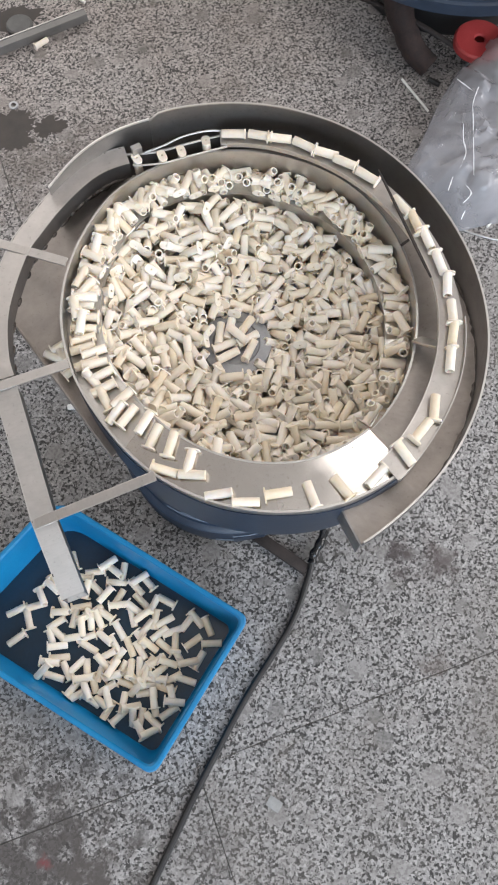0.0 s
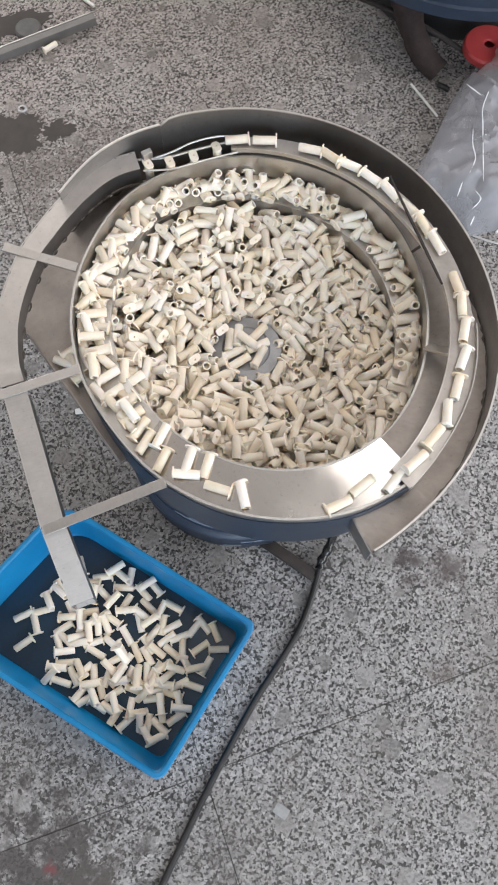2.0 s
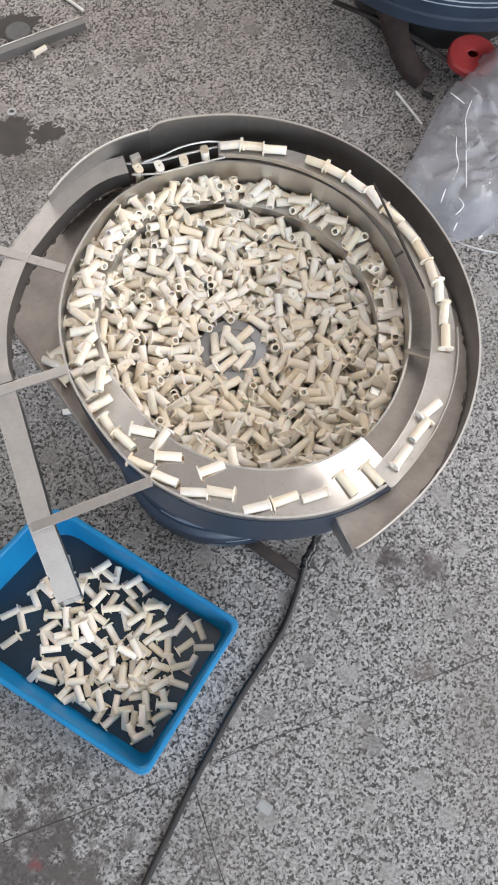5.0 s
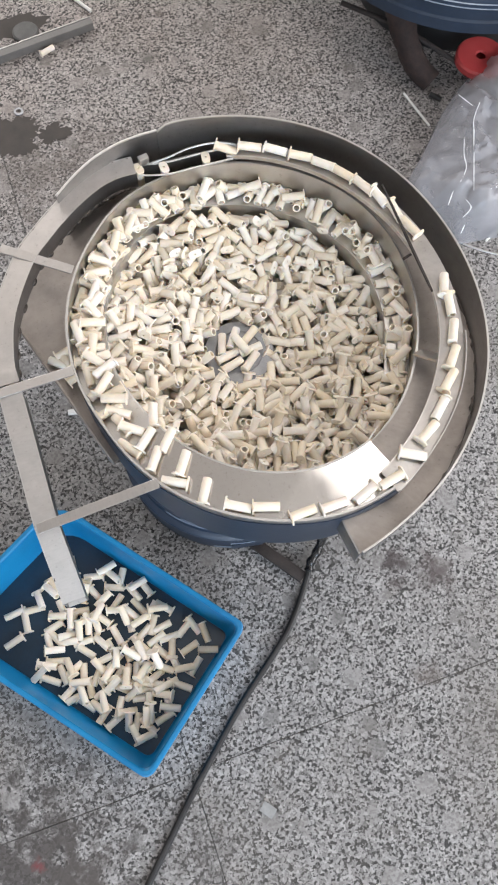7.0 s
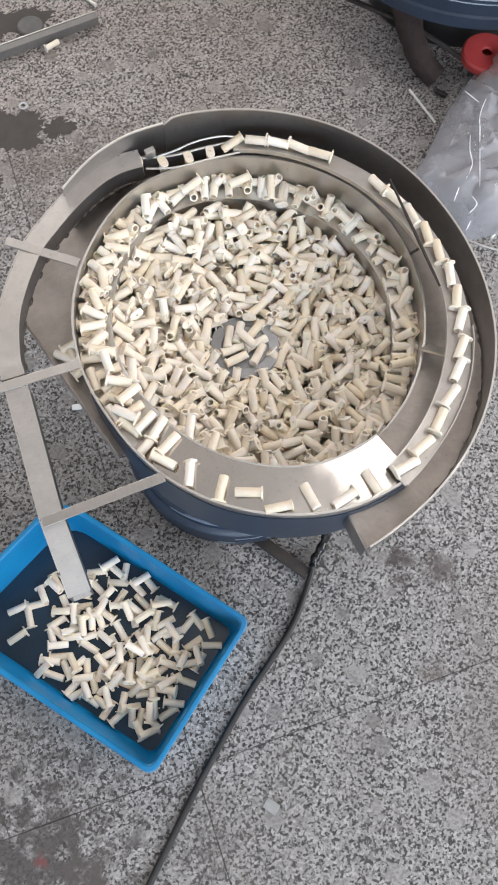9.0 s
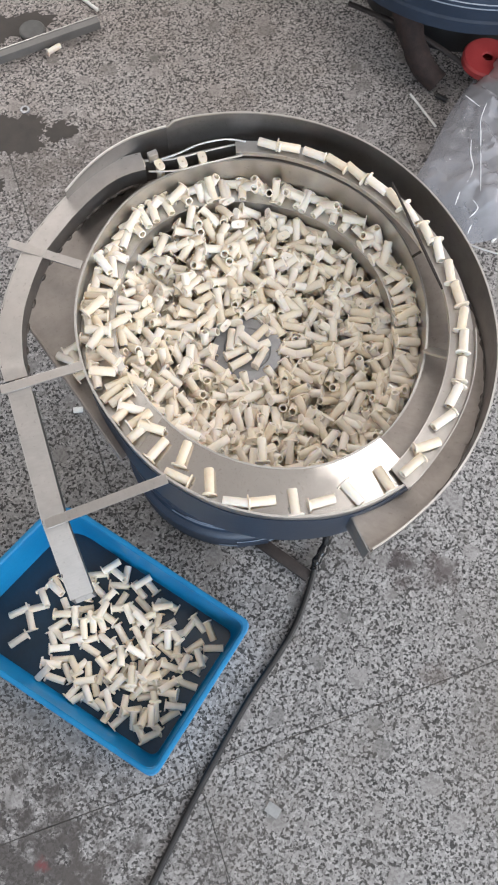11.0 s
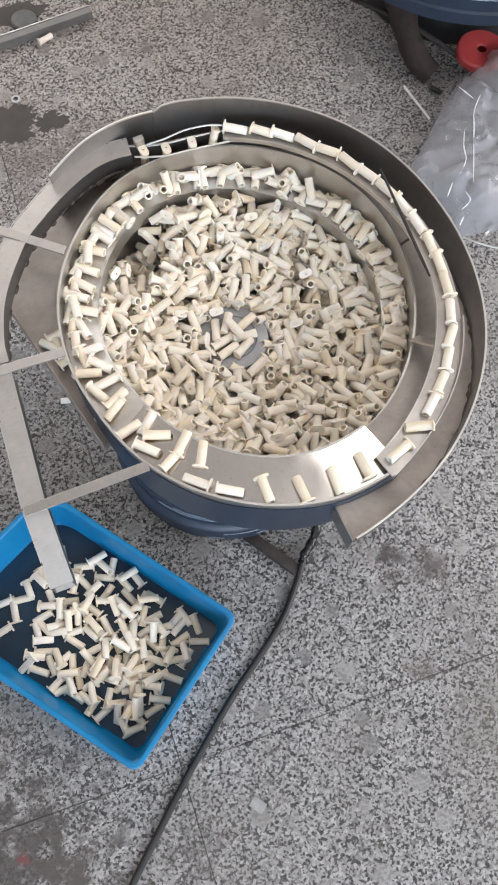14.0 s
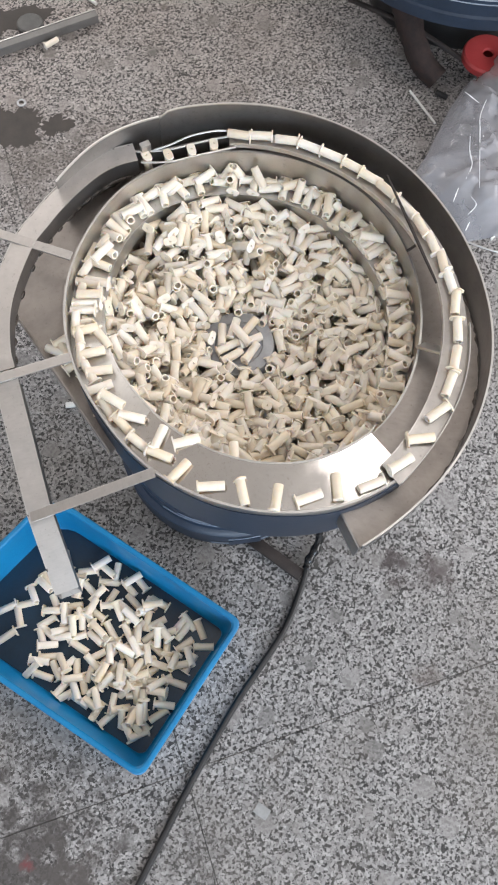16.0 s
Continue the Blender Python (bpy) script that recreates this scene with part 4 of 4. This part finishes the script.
def build_far_corner():
    t = tagged(empty("second_feeder", (1.199, 1.577, 0)), "second dark blue feeder base standing behind", "bowl feeder")
    inv = Matrix.Translation((-1.199, -1.577, 0))
    c = (1.199, 1.577)
    for nm, prof, mat in (("drum", [(.05, .20), (.383, .20), (.390, .205), (.390, .232), (.385, .236), (.385, .262), (.390, .266), (.390, .30), (.383, .31), (.383, .36), (.05, .37)], M_NAVY), ("plinth", [(.05, .0), (.235, .0), (.24, .01), (.24, .199), (.05, .199)], M_BLACK)):
        o = part(nm, lathe(prof, c, 96), mat, t)
        o.matrix_parent_inverse = inv
    for z in (.270, .281):
        o = part("bright_ridge", lathe([(.3895, z - .0015), (.3925, z), (.3895, z + .0015), (.3875, z)], c, 96, caps=False), M_RIDGE, t)
        o.matrix_parent_inverse = inv
    # Plain bars in place of unreadable lettering on the drum.
    for k, w in enumerate((.010, .006, .012, .008, .010)):
        a = radians(243 + k * 2.6)
        m = Matrix.Translation((c[0] + .3845 * math.cos(a), c[1] + .3845 * math.sin(a), .345)) @ Matrix.Rotation(a - math.pi / 2, 4, "Z")
        o = part("lettering_bar", box_bm((w, .002, .030), m), M_PAPER, t)
        o.matrix_parent_inverse = inv
    for pts in ([(.972, 1.42, .17), (.975, 1.38, .10), (.990, 1.315, .045), (1.018, 1.268, .022)],):
        o = part("cast_leg", tube_along([(1.06, 1.47, .20)] + pts, lambda u: .036 - .010 * u + .004 * noise.noise((u * 9, 3, 0)) + .0025 * noise.noise((u * 31, 1, 0)), 18, 10), M_BROWN, t, "brown cast-iron leg")
        o.matrix_parent_inverse = inv
    o = part("cross_rod", tube_along([(.87, 1.50, .09), (.99, 1.37, .085), (1.10, 1.245, .05)], .006, 8), M_IRON, t)
    o.matrix_parent_inverse = inv
    d = tagged(part("red_disc", lathe([(.011, .060), (.054, .060), (.058, .064), (.058, .078), (.054, .083), (.020, .085), (.013, .083), (.011, .078)], (0, 0), 48, caps=False), M_RED), "red painted round weight with a centre hole", "weight disc")
    d.matrix_basis = Matrix.Translation((1.125, 1.256, 0))
    o = part("stem", lathe([(.004, 0), (.014, 0), (.014, .060), (.010, .0605), (.004, .0605)], (0, 0), 20), M_BLACK, d)


def build_bag():
    outline = [Vector(p) for p in ((1.26, 1.31), (1.14, 1.28), (1.04, 1.21), (.945, 1.115), (.872, 1.045), (.862, .985), (.889, .925), (.925, .878), (.985, .868), (1.12, .852), (1.28, .84), (1.42, .95), (1.38, 1.18))]
    n, k = 12, 26
    rim = []
    for i in range(len(outline)):
        p0, p1, p2, p3 = outline[i - 1], outline[i], outline[(i + 1) % len(outline)], outline[(i + 2) % len(outline)]
        for j in range(n):
            u = j / n
            rim.append(0.5 * (2 * p1 + (p2 - p0) * u + (2 * p0 - 5 * p1 + 4 * p2 - p3) * u * u + (3 * p1 - p0 - 3 * p2 + p3) * u**3))
    mid = Vector((1.13, 1.0))
    rings = []
    for j in range(k):
        u = j / (k - 1)
        ring = []
        for p in rim:
            q = p.lerp(mid, min(.985, u**1.5))
            crease = abs(noise.noise((q.x * 8, q.y * 5, 1.0))) + .6 * abs(noise.noise((q.x * 19 + 3, q.y * 13, 5.0))) + .3 * abs(noise.noise((q.x * 45, q.y * 33, 9.0)))
            z = .003 + .115 * (1 - (1 - u) ** 4) + (.055 * crease - .012) * min(1, u * 5)
            ring.append((q.x - 1.1, q.y - 1.0, max(.002, z)))
        rings.append(ring)
    bag = tagged(part("plastic_bag", loft(bmesh.new(), rings), M_FILM, smooth=50), "crumpled clear polythene bag lying on the floor", "plastic bag")
    bag.location = (1.072, .972, 0)
    # Thin pale rods along the folds paint the bright streaks of the film.
    for line in (((1.055, 1.12), (1.01, 1.07), (.992, 1.031), (.955, .95), (.930, .897)), ((.965, 1.024), (.950, .99), (.939, .955), (.912, .926)), ((.889, .911), (.864, .882)), ((.906, .883), (.907, .860), (.880, .843)), ((.877, .826), (.861, .810)), ((1.004, 1.14), (1.022, 1.102))):
        pts = [(x - 1.072, y - .972, .122 + .006 * noise.noise((x * 30, y * 30, 0))) for x, y in line]
        part("crease", tube_along(pts, lambda u: .0004 + .0012 * math.sin(math.pi * u) * (.75 + .25 * math.sin(u * 17)), 6, 8), M_GLINT, bag, "white line painted as a glint on a film fold")


def build_corner_scrap():
    a = tagged(part("steel_angle_bar", bar_between((-.06, 1.668, .011), (.303, 1.712, .011), .022, .022, .001), M_SCRAP, smooth=0), "square steel bar lying on the floor", "steel bar")
    # Pale strip laid on as the highlight along the bar's top edge.
    part("edge_highlight", bar_between((-.060, 1.6775, .0225), (.302, 1.7215, .0225), .003, .0022), M_EDGE, a, "pale strip painting the bar's edge highlight")
    tagged(part("thin_rod", tube_along([(.235, 1.90, .004), (.312, 1.757, .004)], .0045, 8), M_WHITE), "thin white rod on the floor", "rod")
    tagged(part("round_knob", lathe([(.004, .0), (.030, .0), (.032, .003), (.032, .014), (.028, .018), (.004, .019)], (.142, 1.735), 32), M_STONE), "grey round disc on the stained floor", "disc")
    sleeve(lay((.178, 1.668, .0078), 20, 0, 90), "loose sleeves on the floor", "white plastic sleeve lying on the floor")
    bm = box_bm((.020, .012, .006), pose(-.016, .741, .003, 0, 0, -12), .0015)
    tagged(part("plastic_offcut", bm, M_WHITE), "small white plastic offcut on the floor", "offcut")
    for x, y, z, yaw, pitch in ((.035, .655, .432, 12, 8), (.030, .632, .430, 100, 0), (.052, .640, .440, 60, 15), (.018, .640, .429, 140, 0), (.040, .612, .430, 20, 5)):
        sleeve(lay((x, y, z), yaw, pitch, 10), "sleeves fallen into the catch tray", "ivory plastic sleeve fallen into the catch tray")
    tagged(part("washer", lathe([(.006, .0), (.011, .0), (.011, .003), (.006, .003)], (.067, 1.519), 24, caps=False), M_DISC), "small steel washer on the floor", "washer")
    tagged(part("white_stick", tube_along([(.952, 1.272, .004), (.972, 1.165, .004)], .003, 8), M_WHITE), "thin white stick on the floor", "stick")
    tagged(part("wire", tube_along([(.90, .86, .003), (.97, .80, .003), (1.1, .73, .003)], .0025, 6), M_STEEL), "thin wire on the floor", "wire")
    bm = box_bm((.026, .019, .0012), pose(.108, -.103, .004, 4, -9, -52))
    tagged(part("card_chip", bm, M_PAPER), "small grey card chip on the floor", "card scrap")


def build_small_black():
    tagged(part("black_plug", tube_along([(1.008, 1.246, .009), (1.016, 1.236, .009), (1.026, 1.222, .009)], .0062, 12), M_BLACK), "small black rubber plug on the floor", "plug")
    clip = tagged(part("spring_clip", bar_between((.968, .842, .006), (.992, .856, .006), .010, .010, .001), M_BLACK), "small black spring clip on the floor", "clip")
    part("clip_jaw", bar_between((.966, .834, .004), (.990, .846, .004), .005, .006, .001), M_WHITE, clip)


build_small_black()


def stain(name, spots):
    bm = bmesh.new()
    for x, y, rx, ry, turn, seed in spots:
        ring = []
        for i in range(110):
            a = math.tau * i / 110
            r = 1 + .6 * noise.noise((math.cos(a) * 1.5, math.sin(a) * 1.5, seed)) + .35 * noise.noise((math.cos(a) * 5, math.sin(a) * 5, seed + 7)) + .15 * noise.noise((math.cos(a) * 14, math.sin(a) * 14, seed + 3))
            px, py = rx * r * math.cos(a), ry * r * math.sin(a)
            c, s = math.cos(radians(turn)), math.sin(radians(turn))
            ring.append(bm.verts.new((x + px * c - py * s, y + px * s + py * c, .0006)))
        bm.faces.new(ring)
    return tagged(part(name, bm, M_STAIN, smooth=0), "dark damp oil stain on the floor", "stain", kind="structure")


build_cable()
build_floor_iron()
build_far_corner()
build_bag()
build_corner_scrap()
stain("floor_stain", [(.030, 1.455, .075, .055, -10, 1.0), (.125, 1.432, .034, .030, 0, 4.0), (.06, 1.77, .10, .05, 0, 9.0)])
stain("floor_stain", [(-.07, 1.335, .05, .03, 30, 6.0)])


def motions():
    for thing, rows in MOVES:
        walk(thing, rows)


motions()
